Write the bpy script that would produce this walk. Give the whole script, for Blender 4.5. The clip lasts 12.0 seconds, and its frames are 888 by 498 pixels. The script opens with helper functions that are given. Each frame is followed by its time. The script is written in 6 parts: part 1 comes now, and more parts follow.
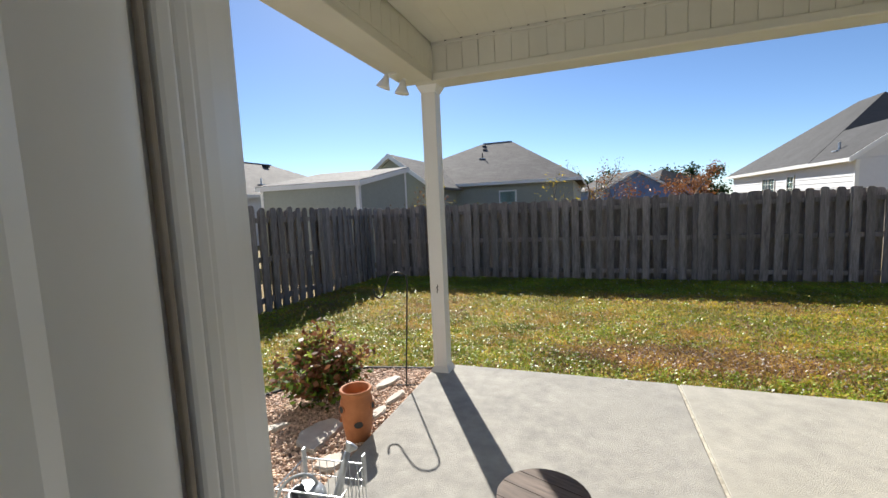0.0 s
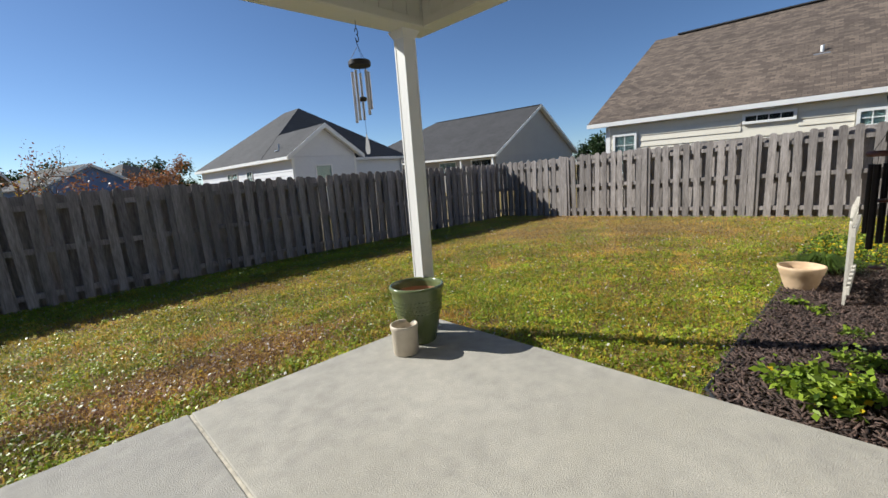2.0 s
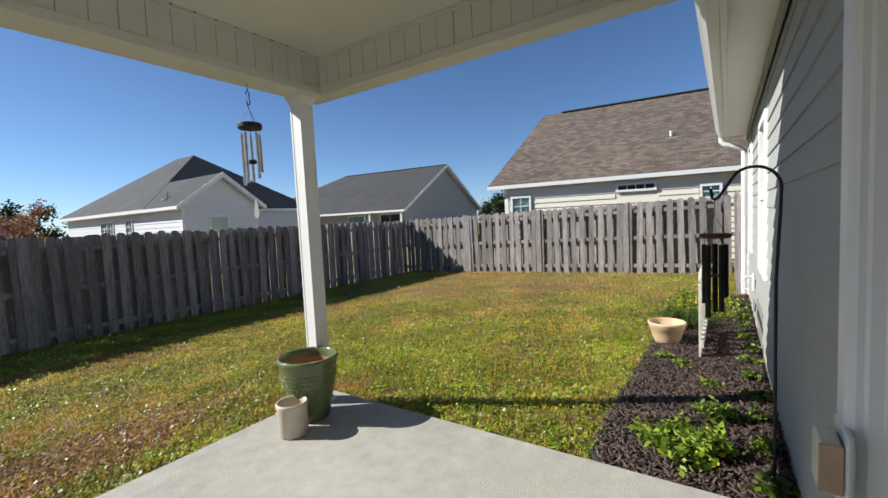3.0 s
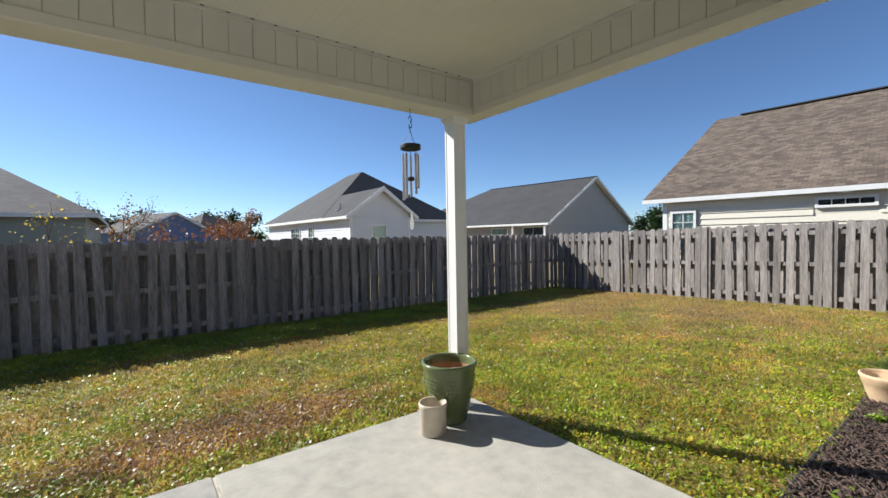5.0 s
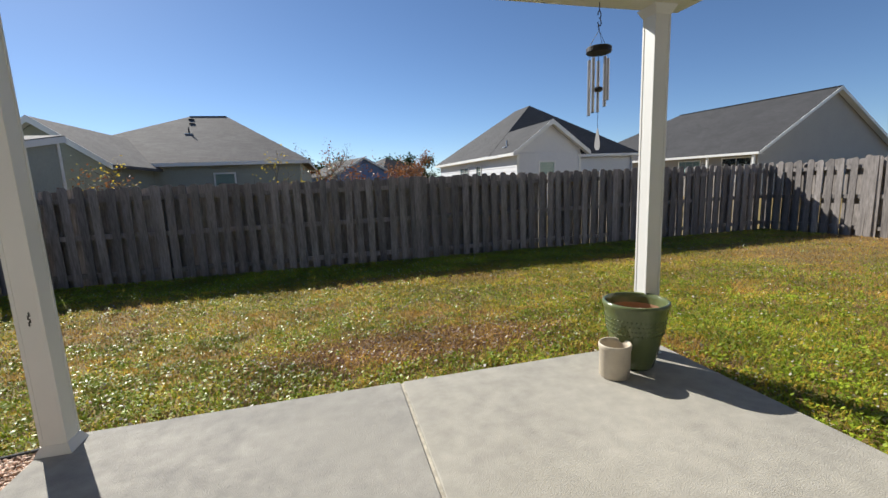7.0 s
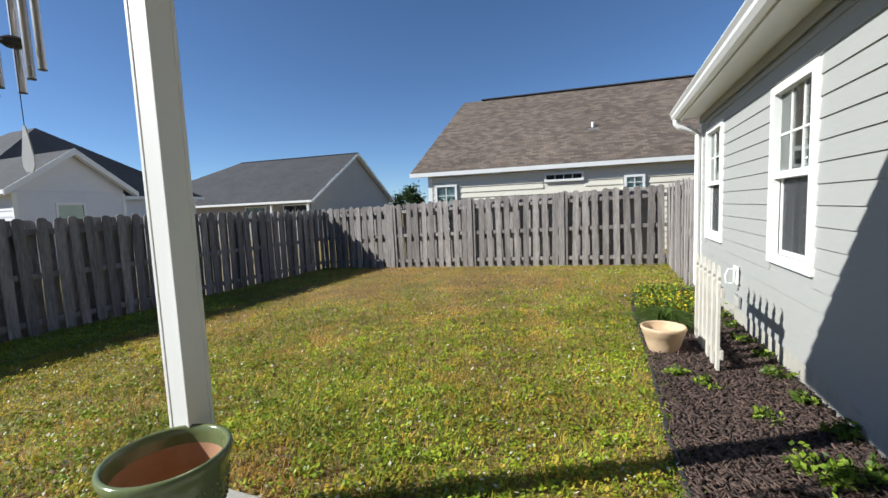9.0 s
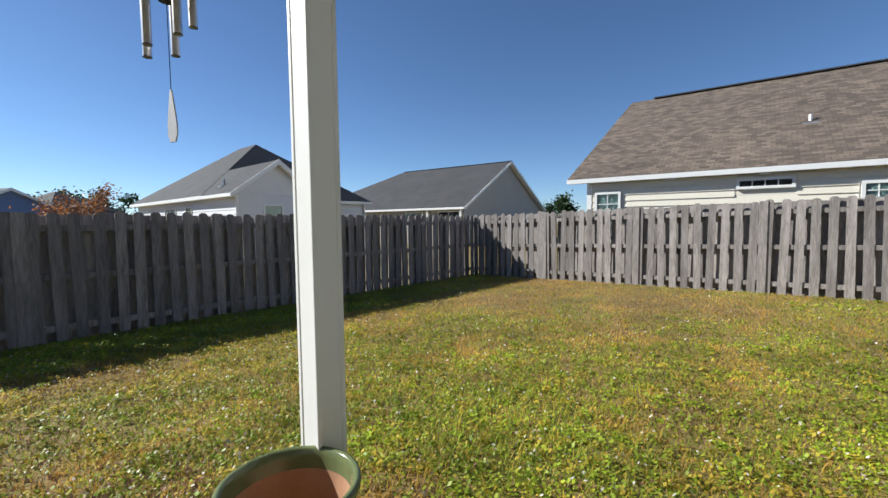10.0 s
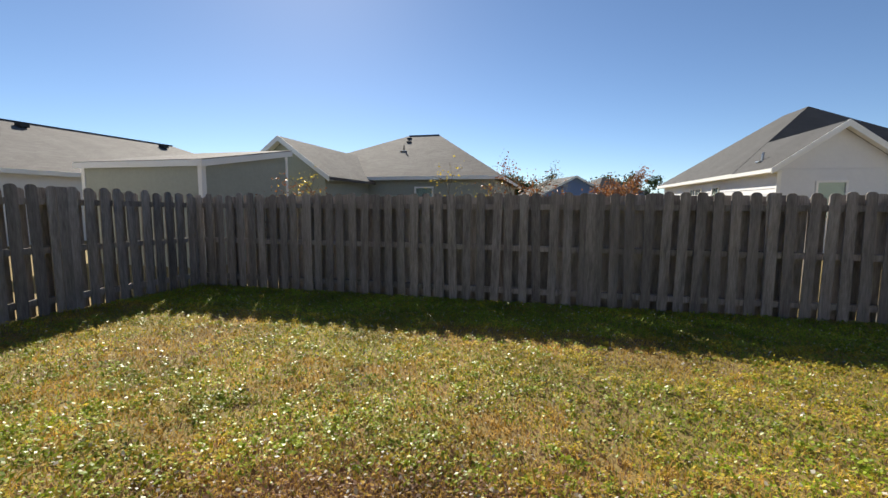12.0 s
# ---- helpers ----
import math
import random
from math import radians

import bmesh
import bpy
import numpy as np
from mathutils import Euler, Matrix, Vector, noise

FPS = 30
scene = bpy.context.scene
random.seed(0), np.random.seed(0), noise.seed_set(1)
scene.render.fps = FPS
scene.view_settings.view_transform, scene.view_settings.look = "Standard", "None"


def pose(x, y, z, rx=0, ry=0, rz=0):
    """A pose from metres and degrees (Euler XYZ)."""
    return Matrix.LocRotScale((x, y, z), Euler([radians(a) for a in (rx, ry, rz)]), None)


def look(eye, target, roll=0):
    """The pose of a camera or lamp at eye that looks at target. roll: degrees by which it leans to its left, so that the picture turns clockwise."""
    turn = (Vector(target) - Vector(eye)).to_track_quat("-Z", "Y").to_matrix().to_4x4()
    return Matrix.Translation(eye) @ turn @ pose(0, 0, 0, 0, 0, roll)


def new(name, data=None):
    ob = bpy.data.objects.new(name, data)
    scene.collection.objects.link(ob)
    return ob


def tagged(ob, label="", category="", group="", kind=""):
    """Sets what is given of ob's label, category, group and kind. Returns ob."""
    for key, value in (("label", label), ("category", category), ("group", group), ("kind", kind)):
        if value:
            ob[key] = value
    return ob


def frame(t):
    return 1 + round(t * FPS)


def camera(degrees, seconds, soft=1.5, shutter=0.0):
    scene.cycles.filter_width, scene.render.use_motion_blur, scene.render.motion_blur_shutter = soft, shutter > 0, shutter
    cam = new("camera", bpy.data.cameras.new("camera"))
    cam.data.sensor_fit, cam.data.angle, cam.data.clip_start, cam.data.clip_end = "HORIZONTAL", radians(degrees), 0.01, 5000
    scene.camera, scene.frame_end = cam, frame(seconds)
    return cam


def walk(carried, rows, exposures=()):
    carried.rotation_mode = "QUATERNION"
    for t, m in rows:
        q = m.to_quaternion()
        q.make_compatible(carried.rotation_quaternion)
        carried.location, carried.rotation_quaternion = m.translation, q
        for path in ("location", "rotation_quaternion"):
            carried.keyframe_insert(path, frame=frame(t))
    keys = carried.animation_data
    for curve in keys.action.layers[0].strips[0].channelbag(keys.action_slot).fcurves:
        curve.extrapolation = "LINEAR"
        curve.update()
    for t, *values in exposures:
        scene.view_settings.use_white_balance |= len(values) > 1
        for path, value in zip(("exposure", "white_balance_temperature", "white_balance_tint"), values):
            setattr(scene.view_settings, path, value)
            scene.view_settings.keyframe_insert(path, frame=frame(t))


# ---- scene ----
cam = camera(92.9, 12.0)
PATH = [
    (0, (0.128, 0.151, 1.472), (-0.548, 2.023, 1.269), -2.6),
    (0.3, (0.177, 0.254, 1.449), (-0.355, 2.165, 1.193), -2.6),
    (0.6, (0.215, 0.349, 1.427), (-0.087, 2.305, 1.14), -2.0),
    (1, (0.272, 0.518, 1.421), (0.555, 2.479, 1.15), -0.1),
    (1.5, (0.276, 0.794, 1.374), (1.337, 2.468, 1.108), -2.3),
    (2, (0.269, 0.853, 1.361), (1.62, 2.283, 1.002), -4.2),
    (2.5, (0.379, 0.819, 1.407), (1.98, 1.986, 1.131), -3.1),
    (2.7, (0.371, 0.809, 1.431), (2.031, 1.908, 1.232), -2.3),
    (4.3, (0.383, 0.770, 1.504), (1.882, 2.091, 1.599), -0.4),
    (4.5, (0.375, 0.777, 1.495), (1.817, 2.162, 1.551), -0.5),
    (5, (0.338, 0.78, 1.475), (1.541, 2.376, 1.416), -1.0),
    (5.5, (0.293, 0.822, 1.459), (1.155, 2.621, 1.307), -1.7),
    (6, (0.252, 0.83, 1.437), (0.723, 2.761, 1.219), -1.9),
    (6.5, (0.251, 0.86, 1.409), (0.456, 2.829, 1.126), -2.4),
    (7, (0.354, 1.0, 1.366), (0.854, 2.91, 1.048), -2.3),
    (7.5, (0.543, 1.256, 1.371), (1.756, 2.819, 1.074), -2.8),
    (7.7, (0.637, 1.320, 1.373), (2.098, 2.655, 1.085), -2.5),
    (9.3, (1.52, 1.979, 1.351), (3.374, 2.708, 1.166), -2.5),
    (9.5, (1.613, 2.035, 1.335), (3.411, 2.897, 1.175), -2.2),
    (10, (1.749, 2.227, 1.299), (3.245, 3.547, 1.172), -0.6),
    (10.5, (1.768, 2.32, 1.308), (2.775, 4.042, 1.165), -0.6),
    (11, (1.649, 2.547, 1.345), (2.158, 4.475, 1.188), -0.7),
    (11.5, (1.571, 2.819, 1.289), (1.593, 4.81, 1.105), -0.3),
    (12, (1.556, 3.115, 1.308), (1.081, 5.046, 1.098), 0.2),
]
EXPOSURES = [(0.0, 0.97, 6250, 9), (0.3, 0.68, 6150, 8), (0.5, 0.64, 6150, 8), (1.0, 0.55, 6250, 9), (2.5, 0.60, 5950, 8), (4.5, 0.87, 5950, 8.5), (6.0, 0.72, 6150, 9), (7.0, 0.61, 6200, 9), (7.5, 0.62, 6100, 9), (9.5, 0.70, 5800, 6.5), (10.5, 0.74, 6150, 8), (12.0, 0.82, 6650, 8)]
walk(cam, [(t, look(eye, target, roll)) for t, eye, target, roll in PATH], EXPOSURES)

# ---- world, sun, exposure ----
SUN_AZ, SUN_EL = -31.0, 33.5
world = bpy.data.worlds.new("world")
scene.world = world
world.use_nodes = True
_n, _l = world.node_tree.nodes, world.node_tree.links
_sky = _n.new("ShaderNodeTexSky")
_sky.sky_type, _sky.sun_disc = "NISHITA", False
_sky.sun_elevation, _sky.sun_rotation = radians(SUN_EL), radians(SUN_AZ)
_sky.air_density, _sky.dust_density, _sky.ozone_density = 0.7, 0.1, 4.0
_l.new(_sky.outputs[0], _n["Background"].inputs[0])
_n["Background"].inputs[1].default_value = 0.072
_sd = bpy.data.lights.new("sun", "SUN")
_sd.energy, _sd.angle, _sd.color = 5.0, radians(0.55), (1.0, 0.93, 0.82)
_so = new("sun", _sd)
_so.matrix_world = look((0, 0, 30), Vector((0, 0, 30)) - Vector((math.sin(radians(SUN_AZ)) * math.cos(radians(SUN_EL)), math.cos(radians(SUN_AZ)) * math.cos(radians(SUN_EL)), math.sin(radians(SUN_EL)))))


# ---- materials ----
def material(name, base, base2=None, rough=0.7, scale=8.0, scale2=1.2, amount=0.5, bump=0.15, metal=0.0, stretch=(1, 1, 1), spread=0.0, bump_scale=None, spec=0.5, third=None, island=False):
    """A surface with colour that varies at two scales, relief, and a tone of its own for each object (spread)."""
    m = bpy.data.materials.new(name)
    m.use_nodes = True
    n, l = m.node_tree.nodes, m.node_tree.links
    b = n["Principled BSDF"]
    b.inputs["Metallic"].default_value = metal
    b.inputs["Specular IOR Level"].default_value = spec
    tc = n.new("ShaderNodeTexCoord")
    mp = n.new("ShaderNodeMapping")
    mp.inputs["Scale"].default_value = stretch
    info = n.new("ShaderNodeObjectInfo")
    rnd = info.outputs["Random"]
    if island:
        rnd = n.new("ShaderNodeNewGeometry").outputs["Random Per Island"]
    off = n.new("ShaderNodeVectorMath")
    off.operation = "MULTIPLY_ADD"
    cmb = n.new("ShaderNodeCombineXYZ")
    for k in range(3):
        l.new(rnd, cmb.inputs[k])
    l.new(tc.outputs["Object"], off.inputs[0])
    off.inputs[1].default_value = (1, 1, 1)
    mul = n.new("ShaderNodeVectorMath")
    mul.operation = "SCALE"
    mul.inputs["Scale"].default_value = 37.0 if spread > 0 else 0.0
    l.new(cmb.outputs[0], mul.inputs[0])
    l.new(mul.outputs[0], off.inputs[2])
    l.new(off.outputs[0], mp.inputs[0])
    a, c = n.new("ShaderNodeTexNoise"), n.new("ShaderNodeTexNoise")
    for t, s in ((a, scale), (c, scale2)):
        t.inputs["Scale"].default_value = s
        t.inputs["Detail"].default_value = 6
        t.inputs["Roughness"].default_value = 0.6
        l.new(mp.outputs[0], t.inputs["Vector"])
    add = n.new("ShaderNodeMath")
    add.operation = "ADD"
    l.new(a.outputs[0], add.inputs[0])
    l.new(c.outputs[0], add.inputs[1])
    ramp = n.new("ShaderNodeMapRange")
    ramp.inputs[1].default_value, ramp.inputs[2].default_value = 1 - 0.3 / max(amount, 0.05) * 0.5, 1 + 0.3 / max(amount, 0.05) * 0.5
    l.new(add.outputs[0], ramp.inputs[0])
    mix = n.new("ShaderNodeMix")
    mix.data_type = "RGBA"
    mix.inputs[6].default_value = (*base, 1)
    mix.inputs[7].default_value = (*(base2 or [v * 0.8 for v in base]), 1)
    l.new(ramp.outputs[0], mix.inputs[0])
    out = mix.outputs[2]
    if third:
        v = n.new("ShaderNodeTexNoise")
        v.inputs["Scale"].default_value = scale2 * 0.35
        v.inputs["Detail"].default_value = 4
        l.new(mp.outputs[0], v.inputs["Vector"])
        r3 = n.new("ShaderNodeMapRange")
        r3.inputs[1].default_value, r3.inputs[2].default_value = 0.5, 0.68
        l.new(v.outputs[0], r3.inputs[0])
        m3 = n.new("ShaderNodeMix")
        m3.data_type = "RGBA"
        l.new(r3.outputs[0], m3.inputs[0])
        l.new(out, m3.inputs[6])
        m3.inputs[7].default_value = (*third, 1)
        out = m3.outputs[2]
    if spread > 0:
        h = n.new("ShaderNodeHueSaturation")
        mr = n.new("ShaderNodeMapRange")
        mr.inputs[3].default_value, mr.inputs[4].default_value = 1 - spread, 1 + spread
        l.new(rnd, mr.inputs[0])
        l.new(mr.outputs[0], h.inputs["Value"])
        l.new(out, h.inputs["Color"])
        out = h.outputs[0]
    l.new(out, b.inputs["Base Color"])
    rr = n.new("ShaderNodeMapRange")
    rr.inputs[3].default_value, rr.inputs[4].default_value = max(rough - 0.08, 0.02), min(rough + 0.08, 1)
    l.new(a.outputs[0], rr.inputs[0])
    l.new(rr.outputs[0], b.inputs["Roughness"])
    if bump:
        bn = n.new("ShaderNodeBump")
        bn.inputs["Strength"].default_value = bump
        bn.inputs["Distance"].default_value = 0.01
        if bump_scale:
            f = n.new("ShaderNodeTexNoise")
            f.inputs["Scale"].default_value = bump_scale
            f.inputs["Detail"].default_value = 3
            l.new(tc.outputs["Object"], f.inputs["Vector"])
            l.new(f.outputs[0], bn.inputs["Height"])
        else:
            l.new(a.outputs[0], bn.inputs["Height"])
        l.new(bn.outputs[0], b.inputs["Normal"])
    return m



def screen_material(name):
    """Fine mesh: a dark cloth that lets about half of the light through."""
    m = bpy.data.materials.new(name)
    m.use_nodes = True
    n, l = m.node_tree.nodes, m.node_tree.links
    b = n["Principled BSDF"]
    b.inputs["Base Color"].default_value = (0.06, 0.062, 0.065, 1)
    b.inputs["Roughness"].default_value = 0.7
    t, x = n.new("ShaderNodeBsdfTransparent"), n.new("ShaderNodeMixShader")
    x.inputs[0].default_value = 0.5
    l.new(b.outputs[0], x.inputs[1])
    l.new(t.outputs[0], x.inputs[2])
    l.new(x.outputs[0], n["Material Output"].inputs[0])
    return m


M = {
    "concrete": material("concrete", (0.46, 0.432, 0.37), (0.315, 0.298, 0.26), 0.85, 9, 1.3, 0.5, 0.45, bump_scale=150, third=(0.39, 0.365, 0.305)),
    # darker version of the concrete, for the left slab
    "concrete_gray": material("darker_concrete", (0.41, 0.388, 0.345), (0.25, 0.24, 0.22), 0.88, 9, 1.3, 0.5, 0.5, bump_scale=150, third=(0.33, 0.315, 0.28)),
    "screen": screen_material("insect_screen"),
    "joint": material("sandy_joint", (0.66, 0.60, 0.48), (0.30, 0.27, 0.22), 0.9, 25, 5, 0.5, 0.3),
    "vinyl": material("white_vinyl", (0.76, 0.755, 0.735), (0.70, 0.695, 0.67), 0.4, 3, 0.7, 0.4, 0.03),
    "beam": material("beam_vinyl", (0.66, 0.65, 0.585), (0.60, 0.59, 0.53), 0.5, 3, 0.7, 0.4, 0.03),
    "siding": material("gray_siding", (0.36, 0.36, 0.34), (0.33, 0.33, 0.31), 0.6, 30, 1.0, 0.4, 0.08, stretch=(0.2, 1, 1)),
    "fence": material("weathered_fence_wood", (0.335, 0.303, 0.285), (0.155, 0.138, 0.128), 0.85, 9, 2.2, 0.6, 0.6, stretch=(6, 6, 0.7), spread=0.30),
    "soil": material("lawn_soil", (0.16, 0.12, 0.03), (0.27, 0.18, 0.055), 0.95, 14, 1.4, 0.6, 0.6, third=(0.17, 0.14, 0.035)),
    "mulch": material("mulch", (0.045, 0.028, 0.022), (0.018, 0.012, 0.01), 0.9, 60, 8, 0.6, 1.0),
    "pebble_bed": material("pebble_ground", (0.32, 0.22, 0.16), (0.2, 0.13, 0.1), 0.9, 60, 8, 0.6, 1.0),
    "glass": None,
}


def glass(name, tint=(0.02, 0.03, 0.035), rough=0.03):
    m = bpy.data.materials.new(name)
    m.use_nodes = True
    b = m.node_tree.nodes["Principled BSDF"]
    b.inputs["Base Color"].default_value = (*tint, 1)
    b.inputs["Roughness"].default_value = rough
    b.inputs["Specular IOR Level"].default_value = 0.8
    return m


M["glass"] = glass("dark_window_glass")


# ---- mesh helpers ----
def link(name, bm, mat, parent=None, label="", smooth=False):
    me = bpy.data.meshes.new(name)
    bm.normal_update()
    bm.to_mesh(me)
    bm.free()
    me.materials.append(mat)
    if smooth:
        me.shade_smooth()
    ob = new(name, me)
    if parent is not None:
        ob.parent = parent
        ob.matrix_parent_inverse = Matrix()
        ob.matrix_basis = Matrix()
    if label:
        ob["label"] = label
    return ob


part = link


def box(x0, x1, y0, y1, z0, z1, bevel=0.0, bm=None, m=None):
    bm = bm or bmesh.new()
    vs = [bm.verts.new((x, y, z)) for z in (z0, z1) for y in (y0, y1) for x in (x0, x1)]
    fs = [bm.faces.new([vs[i] for i in f]) for f in ((0, 2, 3, 1), (4, 5, 7, 6), (0, 1, 5, 4), (1, 3, 7, 5), (3, 2, 6, 7), (2, 0, 4, 6))]
    if bevel:
        es = {e for f in fs for e in f.edges}
        r = bmesh.ops.bevel(bm, geom=list(es), offset=bevel, segments=2, affect="EDGES", profile=0.5)
    if m is not None:
        bmesh.ops.transform(bm, matrix=m, verts=bm.verts)
    return bm


def lathe(profile, seg=40, bm=None):
    """A turned shape from (radius, height) pairs, from the bottom up."""
    bm = bm or bmesh.new()
    rings = []
    for r, z in profile:
        if r < 1e-5:
            rings.append([bm.verts.new((0, 0, z))])
        else:
            rings.append([bm.verts.new((r * math.cos(2 * math.pi * k / seg), r * math.sin(2 * math.pi * k / seg), z)) for k in range(seg)])
    for a, b in zip(rings, rings[1:]):
        for k in range(seg):
            q = [a[k % len(a)], a[(k + 1) % len(a)], b[(k + 1) % len(b)], b[k % len(b)]]
            q = list(dict.fromkeys(q))
            if len(q) > 2:
                bm.faces.new(q)
    return bm


def tube(points, r, seg=8, bm=None, taper=None):
    bm = bm or bmesh.new()
    pts = [Vector(p) for p in points]
    prev, up = None, Vector((0.013, 0.017, 1))
    for i, p in enumerate(pts):
        d = (pts[min(i + 1, len(pts) - 1)] - pts[max(i - 1, 0)]).normalized()
        a = d.cross(up if abs(d.z) < 0.95 else Vector((0, 1, 0.01))).normalized()
        if prev is not None and i:
            a = (a0 - d * a0.dot(d)).normalized()
        a0 = a
        b = d.cross(a)
        rr = r if taper is None else r * (1 + (taper - 1) * i / (len(pts) - 1))
        ring = [bm.verts.new(p + (a * math.cos(2 * math.pi * k / seg) + b * math.sin(2 * math.pi * k / seg)) * rr) for k in range(seg)]
        if prev:
            for k in range(seg):
                bm.faces.new((prev[k], prev[(k + 1) % seg], ring[(k + 1) % seg], ring[k]))
        else:
            bm.faces.new(ring[::-1])
        prev = ring
    bm.faces.new(prev)
    return bm


def slab_of(points, thick, bm=None):
    """A plate of that thickness hanging under a flat outline."""
    bm = bm or bmesh.new()
    top = [bm.verts.new(p) for p in points]
    low = [bm.verts.new(Vector(p) - Vector((0, 0, thick))) for p in points]
    bm.faces.new(top)
    bm.faces.new(low[::-1])
    for i in range(len(points)):
        j = (i + 1) % len(points)
        bm.faces.new((top[j], top[i], low[i], low[j]))
    return bm


def thing(name, x=0.0, y=0.0, z=0.0, rz=0.0, label="", category="", group="", kind=""):
    ob = new(name)
    ob.empty_display_size = 0.1
    ob.matrix_basis = pose(x, y, z, 0, 0, rz)
    return tagged(ob, label, category, group, kind)


# ---- ground ----
SX0, SX1, SY1 = -1.27, 2.82, 3.75
WALL_Y = 0.5


def ground_z(x, y):
    dx, dy = max(SX0 - x, x - SX1, 0), max(y - SY1, 0)
    w = math.exp(-((dx * dx + dy * dy) / 1.6))
    yy = min(max(y, 0.0), 12.0)
    return (1 - w) * (-0.125 - 0.022 * yy) - w * 0.06


def build_ground():
    xs = sorted({round(v, 3) for v in list(np.arange(-14, 20.01, 0.3)) + [-400, -120, -50, -30, -20, 26, 34, 50, 120, 400]})
    ys = sorted({round(v, 3) for v in list(np.arange(-3, 20.01, 0.3)) + [-400, -100, -30, -12, 26, 34, 50, 90, 150, 400]})
    bm = bmesh.new()
    grid = [[bm.verts.new((x, y, ground_z(x, y) - (0.35 if -7 < x < 9.4 and y < 0.3 else 0.0))) for x in xs] for y in ys]
    for r0, r1 in zip(grid, grid[1:]):
        for a, b, c, d in zip(r0, r0[1:], r1[1:], r1):
            bm.faces.new((a, b, c, d))
    return tagged(link("ground", bm, M["soil"], smooth=True), "patchy lawn soil with brown and green tones", "ground", kind="structure")


build_ground()


def build_patio():
    j = 0.73
    for k, (a, b) in enumerate(((SX0, j - 0.009), (j + 0.009, SX1))):
        bm = box(a, b, WALL_Y + 0.004, SY1, -0.3, 0.0, 0.008)
        tagged(link("patio_slab", bm, M["concrete_gray" if k == 0 else "concrete"]), "pale broom-finished concrete patio slab", "patio", kind="structure")
    tagged(link("patio_joint", box(j - 0.008, j + 0.008, WALL_Y + 0.01, SY1 - 0.02, -0.2, -0.004), M["joint"]), "sandy expansion joint between the slabs", "joint", kind="structure")


build_patio()

# ---- fences ----
HB = 1.85


def fence_board(w=0.139, h=1.85, t=0.018):
    """A board with a rounded top, standing on its base, its face towards -y."""
    bm = bmesh.new()
    prof = [(-w / 2, 0), (w / 2, 0), (w / 2, h - 0.035), (w / 2 - 0.018, h - 0.012), (w / 2 - 0.045, h), (-w / 2 + 0.045, h), (-w / 2 + 0.018, h - 0.012), (-w / 2, h - 0.035)]
    f = [bm.verts.new((x, 0, z)) for x, z in prof]
    g = [bm.verts.new((x, t, z)) for x, z in prof]
    bm.faces.new(f)
    bm.faces.new(g[::-1])
    for i in range(len(prof)):
        k = (i + 1) % len(prof)
        bm.faces.new((f[k], f[i], g[i], g[k]))
    me = bpy.data.meshes.new("board")
    bm.to_mesh(me)
    bm.free()
    me.materials.append(M["fence"])
    return me


def fence(ax, ay, bx, by, label, bays, rng):
    """A shadow-box fence from a to b; its yard side lies to the right of the way from a to b."""
    d = Vector((bx - ax, by - ay))
    length = d.length
    ang = math.degrees(math.atan2(d.y, d.x))
    base = thing("privacy_fence", ax, ay, 0, ang, label, "fence")
    meshes = [fence_board(h=HB + dz) for dz in (-0.012, 0.0, 0.012)]
    rear = [fence_board(w=0.19 if ax == bx and ax < 0 else 0.222, h=HB + dz) for dz in (-0.03, -0.016, 0.0)]
    ux, uy = d.x / length, d.y / length

    def gz(s):
        return ground_z(ax + ux * s, ay + uy * s)

    n = int(length / 0.236)
    pitch = length / n
    for side in (0, 1):
        for k in range(n):
            s = (k + (0.3 if side == 0 else 0.8)) * pitch
            if s > length - 0.05:
                continue
            ob = new("board", (meshes if side == 0 else rear)[rng.randrange(3)])
            ob.parent = base
            tilt = rng.gauss(0, 0.75 if side == 0 else 0.25)
            y = -0.063 if side == 0 else 0.055
            ob.matrix_basis = pose(s + rng.gauss(0, 0.006), y + rng.gauss(0, 0.003), gz(s) - (0.0 if side == 0 else 0.02) + rng.gauss(0, 0.008), rng.gauss(0, 0.3), tilt, rng.gauss(0, 1.2))
    for k in range(bays + 1):
        s = length * k / bays
        z = gz(s)
        ob = link("fence_post", box(s - 0.045, s + 0.045, -0.040, 0.073, z - 0.2, z + 1.78, 0.004), M["fence"], base)
        if 0 < k < bays:
            link("board", box(s - 0.07, s + 0.07, -0.085, -0.067, z + 0.01, z + 1.84, 0.003), M["fence"], base)
    for k in range(bays):
        s0, s1 = length * k / bays + 0.047, length * (k + 1) / bays - 0.047
        for hz in (0.2, 0.93, 1.62):
            bm = bmesh.new()
            vs = [bm.verts.new((s, y, gz(s) + hz + z)) for s in (s0, s1) for y in (-0.0435, 0.0535) for z in (-0.045, 0.045)]
            for f in ((0, 1, 3, 2), (4, 6, 7, 5), (0, 4, 5, 1), (2, 3, 7, 6), (1, 5, 7, 3), (0, 2, 6, 4)):
                bm.faces.new([vs[i] for i in f])
            link("rail", bm, M["fence"], base)
    return base


_r = random.Random(4)
fence(-5.36, 10.30, 12.32, 10.30, "weathered gray shadow-box wooden privacy fence along the back lawn", 7, _r)
fence(12.30, 10.22, 12.30, 0.62, "sunlit weathered gray shadow-box wooden fence", 4, _r)
fence(-5.40, 0.5, -5.40, 10.22, "weathered wooden shadow-box fence beside the storage box", 4, _r)
fence(12.26, 0.60, 9.46, 0.60, "short weathered wooden fence returning to the house wall", 1, _r)

